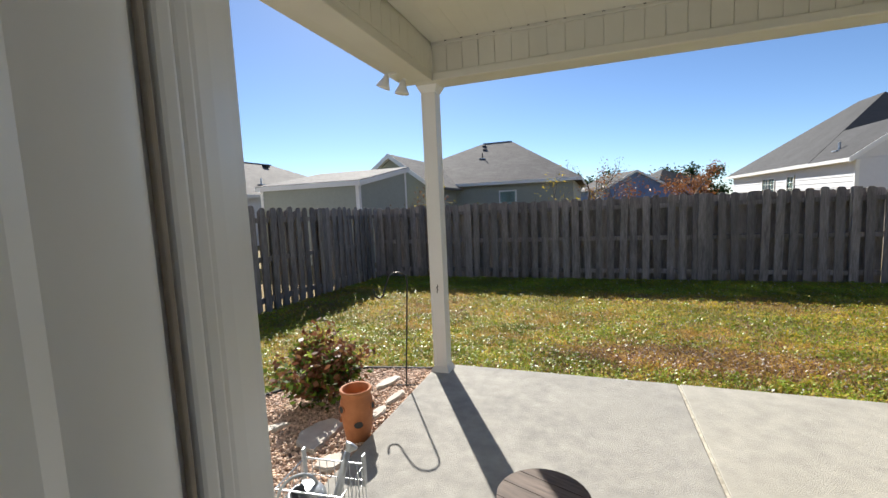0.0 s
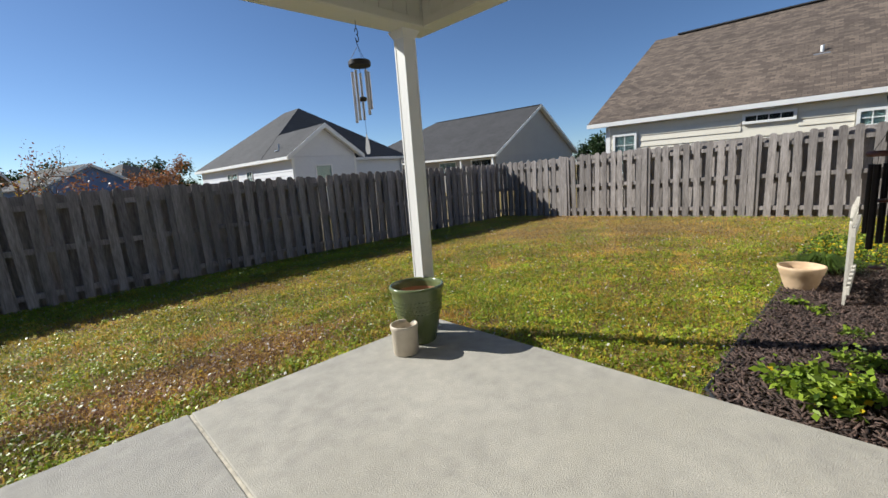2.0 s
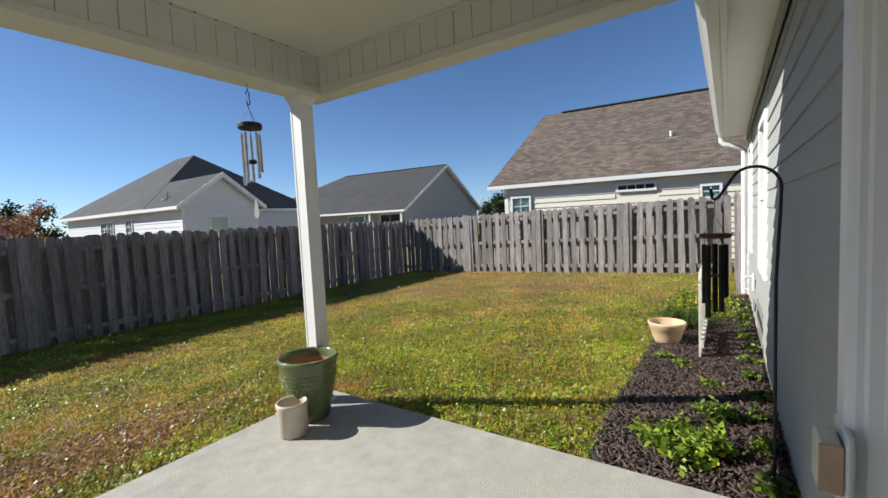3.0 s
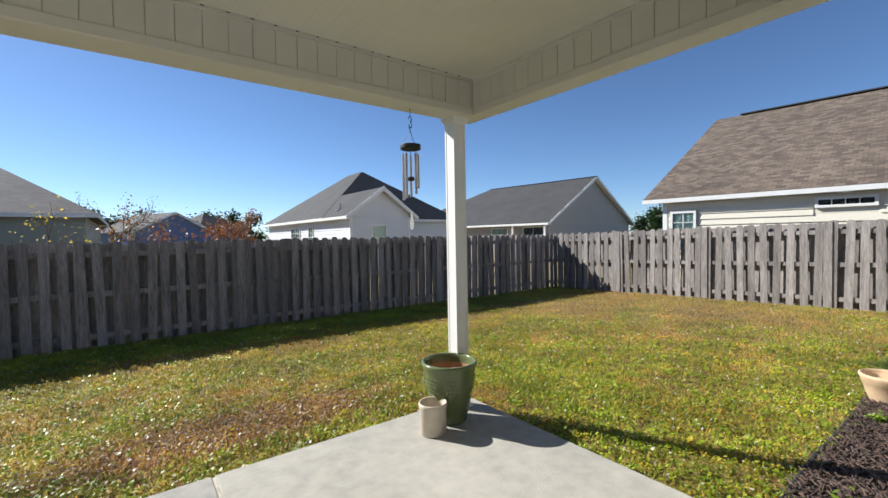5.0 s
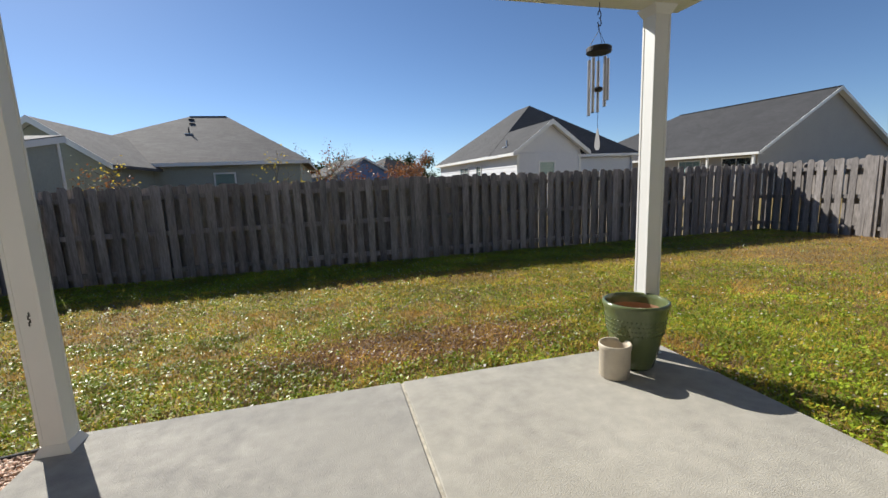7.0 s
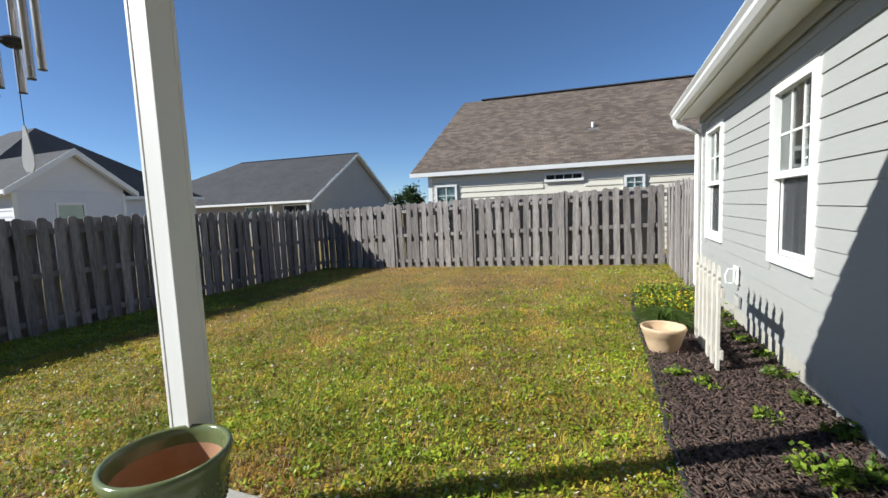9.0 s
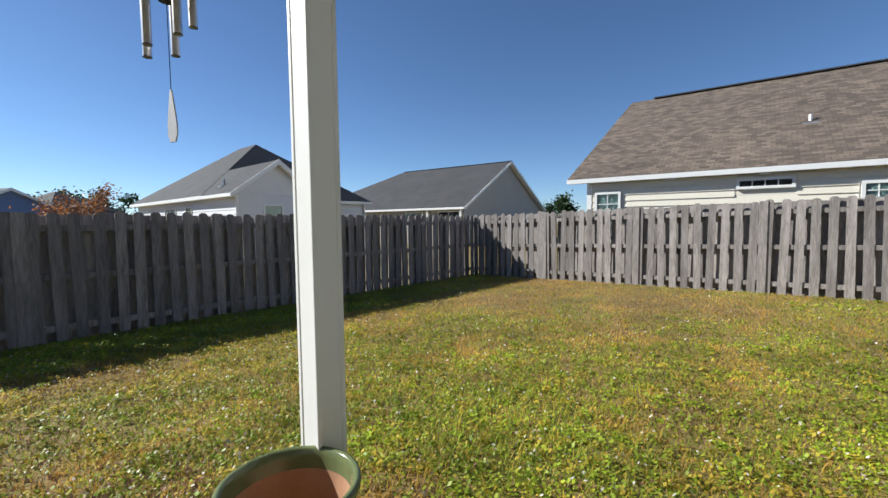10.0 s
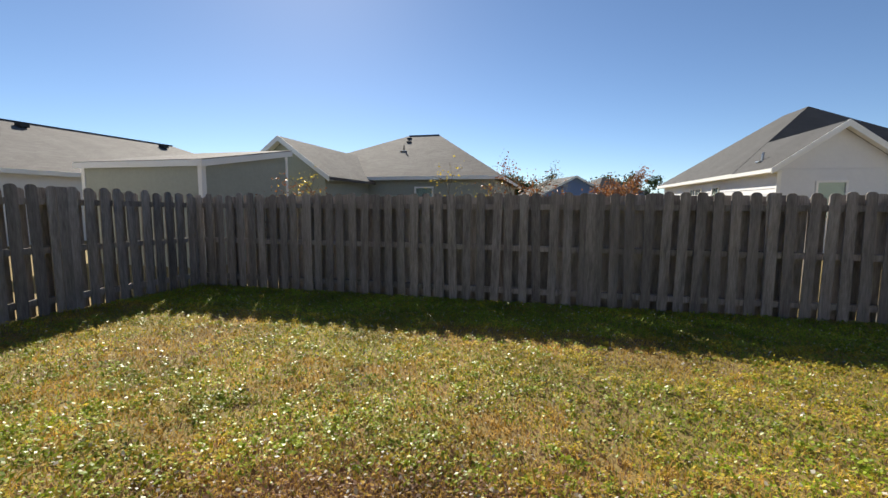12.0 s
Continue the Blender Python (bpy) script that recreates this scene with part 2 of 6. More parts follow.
# ---- own house ----
def house_shell():
    rz = 2.66
    x0, x1 = -7.0, 9.4
    DO0, DO1, DH = -0.29, 1.99, 2.08
    bm = bmesh.new()
    holes = [(DO0, DO1, 0.0, DH), (5.20, 6.11, 0.75, 2.31), (7.95, 8.93, 0.75, 2.38)]
    xs = sorted({x0, x1, *[h[0] for h in holes], *[h[1] for h in holes]})
    for a, b in zip(xs, xs[1:]):
        hs = [h for h in holes if h[0] <= a and h[1] >= b]
        spans = [(-0.45, rz)] if not hs else [(-0.45, hs[0][2]), (hs[0][3], rz)]
        for z0, z1 in spans:
            box(a, b, 0.32, 0.485, z0, z1, bm=bm)
    box(x1 - 0.16, x1, -8, 0.32, -0.45, rz, bm=bm)
    box(x0, x0 + 0.16, -8, 0.32, -0.45, rz, bm=bm)
    # unseen back wall; its four wide openings are added to light the room
    for a, b in ((x0, -6.4), (-3.4, -3.2), (-0.3, 0.0), (3.0, 3.3), (6.3, x1)):
        box(a, b, -8.16, -8, -0.45, rz, bm=bm)
    for a, b in ((-6.4, -3.4), (-3.2, -0.3), (0.0, 3.0), (3.3, 6.3)):
        box(a, b, -8.16, -8, -0.45, 0.1, bm=bm)
        box(a, b, -8.16, -8, 2.4, rz, bm=bm)
    tagged(link("wall_south", bm, M["siding"]), "light gray sheathed house wall behind the lap siding, unseen back with added openings", "wall", kind="structure")
    return holes, x0, x1, rz


HOLES, HX0, HX1, HRZ = house_shell()
tagged(link("foundation", box(HX0, HX1, 0.484, 0.492, -0.45, 0.06), M["concrete"]), "gray concrete foundation strip under the siding", "foundation", kind="structure")


def siding(x0, x1, y, z0, z1, holes, sign, step, mat, parent, axis="x", proud=0.014):
    """Lap boards on a wall plane: each leans out at its foot. axis: along which the wall runs; sign: the way it faces."""
    z = z0
    while z < z1 - 0.02:
        zt = min(z + step, z1)
        segs = [(x0, x1)]
        for h0, h1, hz0, hz1 in holes:
            if hz0 < zt - 0.02 and hz1 > z + 0.02:
                segs = [s for a, b in segs for s in (((a, min(b, h0)), (max(a, h1), b)) if a < h1 and b > h0 else ((a, b),)) if s[1] - s[0] > 0.01]
        for a, b in segs:
            bm = bmesh.new()
            q = [(a, proud, z), (b, proud, z), (b, 0.002, zt + 0.01), (a, 0.002, zt + 0.01), (a, -0.006, z), (b, -0.006, z), (b, -0.006, zt + 0.01), (a, -0.006, zt + 0.01)]
            vs = [bm.verts.new((u, y + sign * v, w) if axis == "x" else (y + sign * v, u, w)) for u, v, w in q]
            for f in ((0, 1, 2, 3), (5, 4, 7, 6), (4, 5, 1, 0), (3, 2, 6, 7), (1, 5, 6, 2), (4, 0, 3, 7)):
                bm.faces.new([vs[i] for i in f])
            bmesh.ops.recalc_face_normals(bm, faces=bm.faces)
            link("siding_board", bm, mat, parent)
        z = zt


_sid = thing("siding", label="light gray horizontal lap siding on the house wall", category="siding", kind="structure")
siding(HX0, HX1 - 0.1, 0.491, 0.06, HRZ, HOLES, 1, 0.152, M["siding"], _sid)
link("corner_board", box(HX1 - 0.1, HX1 + 0.02, 0.486, 0.515, -0.1, HRZ, 0.004), M["vinyl"], _sid, "white corner board")

tagged(link("ceiling", box(-1.2, 2.75, 0.49, 3.57, 2.777, 2.80), M["beam"]), "cream vinyl patio ceiling", "ceiling", kind="structure")
for nm, b in (("front", (-1.27, 2.84, 3.465, 3.685)), ("left", (-1.27, -1.10, 0.49, 3.462)), ("right", (2.69, 2.84, 0.52, 3.462))):
    tagged(link("beam", box(*b, 2.478, 2.83, 0.006), M["beam"]), "cream vinyl-wrapped porch beam with seamed panels", "beam", kind="structure")


def porch_roof():
    bm = bmesh.new()
    pts = [(-1.6, 0.0, 3.7), (3.16, 0.0, 3.7), (3.16, 4.03, 2.76), (-1.6, 4.03, 2.76)]
    slab_of(pts, 0.06, bm)
    box(-1.6, 3.16, 3.685, 4.03, 2.64, 2.70, bm=bm)
    box(2.84, 3.16, 0.52, 3.685, 2.64, 2.70, bm=bm)
    box(-1.6, -1.27, 0.5, 3.685, 2.64, 2.70, bm=bm)
    tagged(link("porch_roof", bm, M["beam"]), "low roof over the patio", "roof", kind="structure")


porch_roof()


def house_roof():
    bm = bmesh.new()
    slab_of([(-7.4, 0.90, 2.80), (9.42, 0.90, 2.80), (9.42, -4, 5.2), (-7.4, -4, 5.2)], 0.08, bm)
    slab_of([(-7.4, -9, 2.80), (-7.4, -4, 5.2), (9.42, -4, 5.2), (9.42, -9, 2.80)], 0.08, bm)
    tagged(link("roof", bm, M["fence"]), "shingled house roof", "roof", kind="structure")
    bm = box(2.76, 9.4, 0.5, 0.80, 2.66, 2.69, 0.002)
    tagged(link("soffit", bm, M["vinyl"]), "white vinyl soffit under the eave", "soffit", kind="structure")


house_roof()


def post(x, y):
    t = thing("porch_post", x, y, 0, 0, "square white vinyl porch post with flared capital and base", "post", "porch posts")
    h = 0.059
    link("shaft", box(-h, h, -h, h, 0.03, 2.428, 0.006), M["vinyl"], t)
    for sx in (-1, 1):
        for sy in (-1, 1):
            link("corner_bead", box(*sorted((sx * (h - 0.016), sx * (h + 0.0035))), *sorted((sy * (h - 0.016), sy * (h + 0.0035))), 0.052, 2.42, 0.003), M["vinyl"], t)
    for nm, z0, z1, a, b in (("base", 0.0, 0.05, h + 0.028, h + 0.004), ("capital", 2.423, 2.478, h + 0.004, h + 0.032)):
        bm = bmesh.new()
        vs = [bm.verts.new((sx * r, sy * r, z)) for z, r in ((z0, a), (z1, b)) for sx, sy in ((-1, -1), (1, -1), (1, 1), (-1, 1))]
        bm.faces.new(vs[3::-1])
        bm.faces.new(vs[4:])
        for k in range(4):
            bm.faces.new((vs[k], vs[(k + 1) % 4], vs[4 + (k + 1) % 4], vs[4 + k]))
        link(nm, bm, M["vinyl"], t)
    return t


_p = post(-1.184, 3.618)
# small broken dark mark on the left post's near face
_b = bmesh.new()
for _k in range(4):
    box(-0.004 + 0.006 * (_k % 2), 0.004 + 0.006 * (_k % 2), -0.0625, -0.0595, 0.715 + 0.017 * _k, 0.738 + 0.017 * _k, 0.001, bm=_b)
link("scuff_mark", _b, M["screen"], _p, "small dark mark on the white vinyl")
post(2.622, 3.625)

# ---- more materials ----
def leafy(name, base, base2, gloss=0.45, trans=0.35, spread=0.35):
    """Foliage: tones vary from leaf to leaf, some light comes through."""
    m = bpy.data.materials.new(name)
    m.use_nodes = True
    n, l = m.node_tree.nodes, m.node_tree.links
    b = n["Principled BSDF"]
    g = n.new("ShaderNodeNewGeometry")
    mix = n.new("ShaderNodeMix")
    mix.data_type = "RGBA"
    mix.inputs[6].default_value, mix.inputs[7].default_value = (*base, 1), (*base2, 1)
    l.new(g.outputs["Random Per Island"], mix.inputs[0])
    nz = n.new("ShaderNodeTexNoise")
    nz.inputs["Scale"].default_value = 1.3
    nz.inputs["Detail"].default_value = 3
    tc = n.new("ShaderNodeTexCoord")
    l.new(tc.outputs["Object"], nz.inputs["Vector"])
    h = n.new("ShaderNodeHueSaturation")
    mr = n.new("ShaderNodeMapRange")
    mr.inputs[1].default_value, mr.inputs[2].default_value = 0.3, 0.7
    mr.inputs[3].default_value, mr.inputs[4].default_value = 1 - spread, 1 + spread
    l.new(nz.outputs[0], mr.inputs[0])
    l.new(mr.outputs[0], h.inputs["Value"])
    l.new(mix.outputs[2], h.inputs["Color"])
    l.new(h.outputs[0], b.inputs["Base Color"])
    b.inputs["Roughness"].default_value = gloss
    b.inputs["Specular IOR Level"].default_value = 0.22
    t = n.new("ShaderNodeBsdfTranslucent")
    l.new(h.outputs[0], t.inputs["Color"])
    ms = n.new("ShaderNodeMixShader")
    ms.inputs[0].default_value = trans
    l.new(b.outputs[0], ms.inputs[1])
    l.new(t.outputs[0], ms.inputs[2])
    l.new(ms.outputs[0], n["Material Output"].inputs[0])
    return m


def shingles(name, c1, c2, c3, course=0.14, width=0.3, along=(1.0, 1.0)):
    """Asphalt shingles in courses: the joints run along the level lines of the slope."""
    m = bpy.data.materials.new(name)
    m.use_nodes = True
    n, l = m.node_tree.nodes, m.node_tree.links
    b = n["Principled BSDF"]
    tc, sep, add, cmb = n.new("ShaderNodeTexCoord"), n.new("ShaderNodeSeparateXYZ"), n.new("ShaderNodeMath"), n.new("ShaderNodeCombineXYZ")
    l.new(tc.outputs["Object"], sep.inputs[0])
    add.operation = "MULTIPLY_ADD"
    mx = n.new("ShaderNodeMath")
    mx.operation = "MULTIPLY"
    mx.inputs[1].default_value = along[0]
    l.new(sep.outputs[0], mx.inputs[0])
    l.new(sep.outputs[1], add.inputs[0])
    add.inputs[1].default_value = along[1]
    l.new(mx.outputs[0], add.inputs[2])
    zm = n.new("ShaderNodeMath")
    zm.operation = "MULTIPLY"
    zm.inputs[1].default_value = 2.0
    l.new(sep.outputs[2], zm.inputs[0])
    l.new(add.outputs[0], cmb.inputs[0])
    l.new(zm.outputs[0], cmb.inputs[1])
    br = n.new("ShaderNodeTexBrick")
    br.inputs["Scale"].default_value = 1.0
    br.inputs["Brick Width"].default_value = width
    br.inputs["Row Height"].default_value = course
    br.inputs["Mortar Size"].default_value = 0.006
    br.inputs["Mortar Smooth"].default_value = 0.4
    br.inputs["Color1"].default_value, br.inputs["Color2"].default_value, br.inputs["Mortar"].default_value = (*c1, 1), (*c2, 1), (*c3, 1)
    l.new(cmb.outputs[0], br.inputs["Vector"])
    nz = n.new("ShaderNodeTexNoise")
    nz.inputs["Scale"].default_value = 0.7
    nz.inputs["Detail"].default_value = 5
    l.new(tc.outputs["Object"], nz.inputs["Vector"])
    h = n.new("ShaderNodeHueSaturation")
    mr = n.new("ShaderNodeMapRange")
    mr.inputs[1].default_value, mr.inputs[2].default_value, mr.inputs[3].default_value, mr.inputs[4].default_value = 0.3, 0.7, 0.85, 1.15
    l.new(nz.outputs[0], mr.inputs[0])
    l.new(mr.outputs[0], h.inputs["Value"])
    l.new(br.outputs["Color"], h.inputs["Color"])
    l.new(h.outputs[0], b.inputs["Base Color"])
    b.inputs["Roughness"].default_value = 0.9
    bp = n.new("ShaderNodeBump")
    bp.inputs["Strength"].default_value, bp.inputs["Distance"].default_value = 0.5, 0.01
    l.new(br.outputs["Fac"], bp.inputs["Height"])
    bp.invert = True
    l.new(bp.outputs[0], b.inputs["Normal"])
    return m


def clear_glass(name):
    m = bpy.data.materials.new(name)
    m.use_nodes = True
    b = m.node_tree.nodes["Principled BSDF"]
    b.inputs["Base Color"].default_value = (0.85, 0.93, 0.9, 1)
    b.inputs["Roughness"].default_value = 0.0
    b.inputs["Transmission Weight"].default_value = 1.0
    b.inputs["IOR"].default_value = 1.45
    return m


M.update({
    "grass_green": leafy("grass_green", (0.16, 0.235, 0.022), (0.34, 0.41, 0.04), 0.6, 0.45),
    "grass_yellow": leafy("grass_yellow", (0.46, 0.38, 0.045), (0.62, 0.46, 0.06), 0.6, 0.45),
    "grass_straw": leafy("grass_straw", (0.47, 0.28, 0.055), (0.66, 0.43, 0.095), 0.7, 0.45),
    "grass_rust": leafy("grass_rust", (0.185, 0.095, 0.055), (0.37, 0.23, 0.14), 0.6),
    # whitish leaf colour that stands in for glints on the lawn
    "leaf_glint": leafy("pale_glint_leaf", (0.46, 0.41, 0.32), (0.72, 0.68, 0.60), 0.5, 0.2),
    "clover": leafy("clover_leaf", (0.16, 0.24, 0.018), (0.38, 0.44, 0.03), 0.42, 0.3),
    "leaf_green": leafy("leaf_green", (0.055, 0.105, 0.018), (0.15, 0.21, 0.035)),
    "leaf_lime": leafy("leaf_lime", (0.19, 0.29, 0.025), (0.34, 0.44, 0.05)),
    "leaf_brown": leafy("leaf_brown", (0.16, 0.06, 0.035), (0.26, 0.13, 0.06)),
    "leaf_orange": leafy("leaf_orange", (0.20, 0.07, 0.028), (0.33, 0.16, 0.06)),
    "leaf_dark": leafy("leaf_dark", (0.025, 0.05, 0.018), (0.05, 0.085, 0.03)),
    "leaf_gray": leafy("leaf_gray", (0.16, 0.17, 0.13), (0.26, 0.26, 0.20)),
    "flower": leafy("yellow_flower", (0.75, 0.5, 0.02), (0.85, 0.62, 0.03)),
    "bark": material("bark", (0.16, 0.12, 0.10), (0.08, 0.06, 0.05), 0.9, 30, 4, 0.5, 0.5),
    "roof_dark": shingles("dark_shingles", (0.053, 0.052, 0.055), (0.040, 0.040, 0.042), (0.03, 0.029, 0.03)),
    "roof_gray": shingles("gray_shingles", (0.145, 0.132, 0.125), (0.11, 0.10, 0.095), (0.07, 0.065, 0.062)),
    "roof_brown": shingles("brown_shingles", (0.178, 0.136, 0.103), (0.078, 0.059, 0.046), (0.045, 0.035, 0.029), 0.13, 0.22, (0.0, 1.0)),
    "cream": material("cream_siding", (0.72, 0.68, 0.57), (0.66, 0.62, 0.52), 0.6, 10, 1, 0.4, 0.05),
    "white_siding": material("white_siding", (0.68, 0.69, 0.71), (0.62, 0.63, 0.66), 0.6, 10, 1, 0.4, 0.05),
    "tan_siding": material("tan_siding", (0.38, 0.36, 0.33), (0.33, 0.31, 0.29), 0.6, 10, 1, 0.4, 0.05),
    "sage_siding": material("sage_siding", (0.33, 0.35, 0.30), (0.28, 0.30, 0.26), 0.6, 10, 1, 0.4, 0.05),
    "blue_siding": material("blue_siding", (0.13, 0.20, 0.36), (0.11, 0.17, 0.31), 0.6, 10, 1, 0.4, 0.05),
    "trim": material("painted_trim", (0.78, 0.78, 0.76), (0.72, 0.72, 0.70), 0.5, 5, 1, 0.4, 0.04),
    "clear": clear_glass("clear_glass"),
    "blind": material("blind", (0.62, 0.66, 0.62), (0.55, 0.6, 0.56), 0.6, 4, 1, 0.3, 0.02),
    # near-black colour painted in for the shade inside openings
    "dark": material("painted_shade", (0.05, 0.05, 0.05), (0.035, 0.035, 0.035), 0.8, 4, 1, 0.3, 0.0),
    "green_glaze": material("green_glaze", (0.165, 0.19, 0.085), (0.095, 0.12, 0.05), 0.16, 9, 2.5, 0.5, 0.08, stretch=(1, 1, 0.35)),
    "terracotta": material("terracotta", (0.50, 0.20, 0.08), (0.38, 0.14, 0.055), 0.75, 12, 3, 0.5, 0.15),
    "clay_in": material("bare_clay", (0.44, 0.24, 0.14), (0.34, 0.18, 0.10), 0.85, 12, 3, 0.5, 0.15),
    "stoneware": material("cream_stoneware", (0.60, 0.53, 0.42), (0.48, 0.41, 0.32), 0.5, 14, 3, 0.5, 0.1),
    "tan_clay": material("tan_clay", (0.60, 0.44, 0.28), (0.48, 0.33, 0.2), 0.8, 12, 3, 0.5, 0.15),
    "iron": material("black_iron", (0.018, 0.018, 0.02), (0.03, 0.028, 0.027), 0.45, 30, 5, 0.5, 0.1, metal=0.4),
    "steel": material("brushed_tube", (0.60, 0.58, 0.57), (0.48, 0.46, 0.45), 0.3, 4, 1, 0.4, 0.02, metal=1.0),
    "galvanized": material("galvanized_metal", (0.52, 0.54, 0.56), (0.38, 0.40, 0.42), 0.4, 18, 4, 0.5, 0.05, metal=0.7),
    "bronze": material("dark_bronze_tube", (0.03, 0.022, 0.02), (0.02, 0.015, 0.013), 0.35, 8, 2, 0.4, 0.02, metal=0.6),
    "redwood": material("reddish_wood", (0.12, 0.035, 0.022), (0.07, 0.022, 0.015), 0.5, 10, 3, 0.5, 0.1, stretch=(1, 5, 5)),
    "old_wood": material("gray_tabletop_wood", (0.17, 0.125, 0.10), (0.07, 0.052, 0.045), 0.75, 7, 2, 0.6, 0.3, stretch=(1, 9, 9), spread=0.15),
    "picket": material("chalky_white_paint", (0.64, 0.61, 0.54), (0.46, 0.42, 0.35), 0.8, 14, 3, 0.5, 0.3, stretch=(4, 4, 0.8)),
    "flag": material("flagstone", (0.62, 0.57, 0.50), (0.48, 0.43, 0.38), 0.85, 12, 3, 0.5, 0.3, spread=0.1),
    "flag_pink": material("pink_flagstone", (0.50, 0.36, 0.30), (0.42, 0.33, 0.29), 0.85, 12, 3, 0.5, 0.3),
    "pebble": material("pebbles", (0.70, 0.52, 0.39), (0.48, 0.32, 0.24), 0.7, 20, 4, 0.5, 0.2, spread=0.42, island=True),
    "chips": material("mulch_chips", (0.115, 0.072, 0.055), (0.030, 0.019, 0.015), 0.75, 40, 6, 0.6, 0.3, spread=0.6, island=True),
    "edging": material("black_edging", (0.02, 0.021, 0.022), (0.03, 0.03, 0.03), 0.5, 20, 4, 0.4, 0.1),
    "resin": material("beige_resin", (0.50, 0.47, 0.42), (0.45, 0.42, 0.38), 0.6, 12, 2, 0.4, 0.1),
    "resin_lid": material("gray_resin_lid", (0.42, 0.42, 0.43), (0.37, 0.37, 0.38), 0.5, 12, 2, 0.4, 0.1),
    "cover": material("dusty_clear_cover", (0.66, 0.63, 0.52), (0.50, 0.46, 0.34), 0.35, 14, 5, 0.5, 0.05),
    "navy": material("navy_plastic", (0.02, 0.04, 0.09), (0.03, 0.05, 0.1), 0.5, 12, 2, 0.4, 0.05),
    "gray_seal": material("weatherstrip", (0.40, 0.36, 0.31), (0.28, 0.23, 0.18), 0.7, 20, 3, 0.4, 0.1),
    "door_white": material("white_door_paint", (0.85, 0.85, 0.84), (0.80, 0.79, 0.77), 0.35, 3, 0.9, 0.4, 0.03),
    "room_white": material("white_bounce_paint", (0.80, 0.79, 0.77), (0.76, 0.75, 0.73), 0.7, 3, 0.9, 0.4, 0.03),
    "door_gray": material("gray_door_face", (0.35, 0.35, 0.36), (0.32, 0.32, 0.33), 0.5, 6, 2, 0.4, 0.03),
    "rock": material("tan_rock", (0.24, 0.20, 0.14), (0.15, 0.125, 0.09), 0.9, 14, 4, 0.6, 0.6),
})

M["clover"].node_tree.nodes["Principled BSDF"].inputs["Specular IOR Level"].default_value = 0.26
M["clover"].node_tree.nodes["Principled BSDF"].inputs["Roughness"].default_value = 0.4

# ---- mesh from arrays ----
def soup(name, verts, faces, mats, index=None, smooth=False):
    """A mesh from a vertex array and a face array of one face size, with a material index for each face."""
    verts, faces = np.asarray(verts, np.float32).reshape(-1, 3), np.asarray(faces, np.int32)
    k = faces.shape[1]
    me = bpy.data.meshes.new(name)
    me.vertices.add(len(verts))
    me.vertices.foreach_set("co", verts.ravel())
    me.loops.add(faces.size)
    me.loops.foreach_set("vertex_index", faces.ravel())
    me.polygons.add(len(faces))
    me.polygons.foreach_set("loop_start", np.arange(0, faces.size, k, dtype=np.int32))
    me.polygons.foreach_set("loop_total", np.full(len(faces), k, np.int32))
    for m in mats:
        me.materials.append(m)
    if index is not None:
        me.polygons.foreach_set("material_index", np.asarray(index, np.int32))
    me.update(calc_edges=True)
    if smooth:
        me.shade_smooth()
    return me


def stuff(name, me, label, category, parent=None):
    ob = new(name, me)
    if parent is not None:
        ob.parent = parent
        if label:
            ob["label"] = label
        return ob
    return tagged(ob, label, category, kind="stuff")


def leaf_cloud(rs, pts, size, droop=0.3, narrow=0.5):
    """Leaves, each a pointed quad folded along its rib, at the places given."""
    n = len(pts)
    a = rs.uniform(0, 2 * np.pi, n)
    e = rs.normal(0.1 - droop, 0.5, n)
    d = np.stack([np.cos(a) * np.cos(e), np.sin(a) * np.cos(e), np.sin(e)], 1)
    s = np.cross(d, rs.normal(0, 1, (n, 3)))
    s /= np.linalg.norm(s, axis=1)[:, None] + 1e-6
    L = size * rs.uniform(0.6, 1.3, n)[:, None]
    p = np.asarray(pts)
    v = np.stack([p, p + d * L * 0.5 + s * L * narrow * 0.5, p + d * L, p + d * L * 0.5 - s * L * narrow * 0.5], 1)
    f = np.arange(4 * n).reshape(n, 4)
    return v.reshape(-1, 3), f


GZ = np.vectorize(ground_z)


# ---- neighbouring houses ----
def hip(x0, x1, y0, y1, z, ra, rb, zr, mat, parent, thick=0.1):
    """A hipped or gabled roof over a rectangle, the ridge from ra to rb."""
    bm = bmesh.new()
    c = [(x0, y0, z), (x1, y0, z), (x1, y1, z), (x0, y1, z)]
    A, B = (*ra, zr), (*rb, zr)
    along_y = abs(rb[1] - ra[1]) >= abs(rb[0] - ra[0])
    lo = [bm.verts.new(p) for p in c]
    a, b = bm.verts.new(A), bm.verts.new(B)
    if along_y:
        fs = [(lo[0], lo[1], a), (lo[1], lo[2], b, a), (lo[2], lo[3], b), (lo[3], lo[0], a, b)]
    else:
        fs = [(lo[0], lo[1], b, a), (lo[1], lo[2], b), (lo[2], lo[3], a, b), (lo[3], lo[0], a)]
    for f in fs:
        bm.faces.new(f)
    bot = [bm.verts.new((p[0], p[1], z - thick)) for p in c]
    for i in range(4):
        j = (i + 1) % 4
        bm.faces.new((lo[j], lo[i], bot[i], bot[j]))
    bm.faces.new(bot[::-1])
    bmesh.ops.recalc_face_normals(bm, faces=bm.faces)
    return link("roof", bm, mat, parent)


def fascia(x0, x1, y0, y1, z0, z1, parent, t=0.03):
    for b in ((x0 - t, x1 + t, y0 - t, y0 - 0.002), (x0 - t, x1 + t, y1 + 0.002, y1 + t), (x0 - t, x0 - 0.002, y0, y1), (x1 + 0.002, x1 + t, y0, y1)):
        link("fascia", box(*b, z0, z1), M["trim"], parent, "white fascia board")


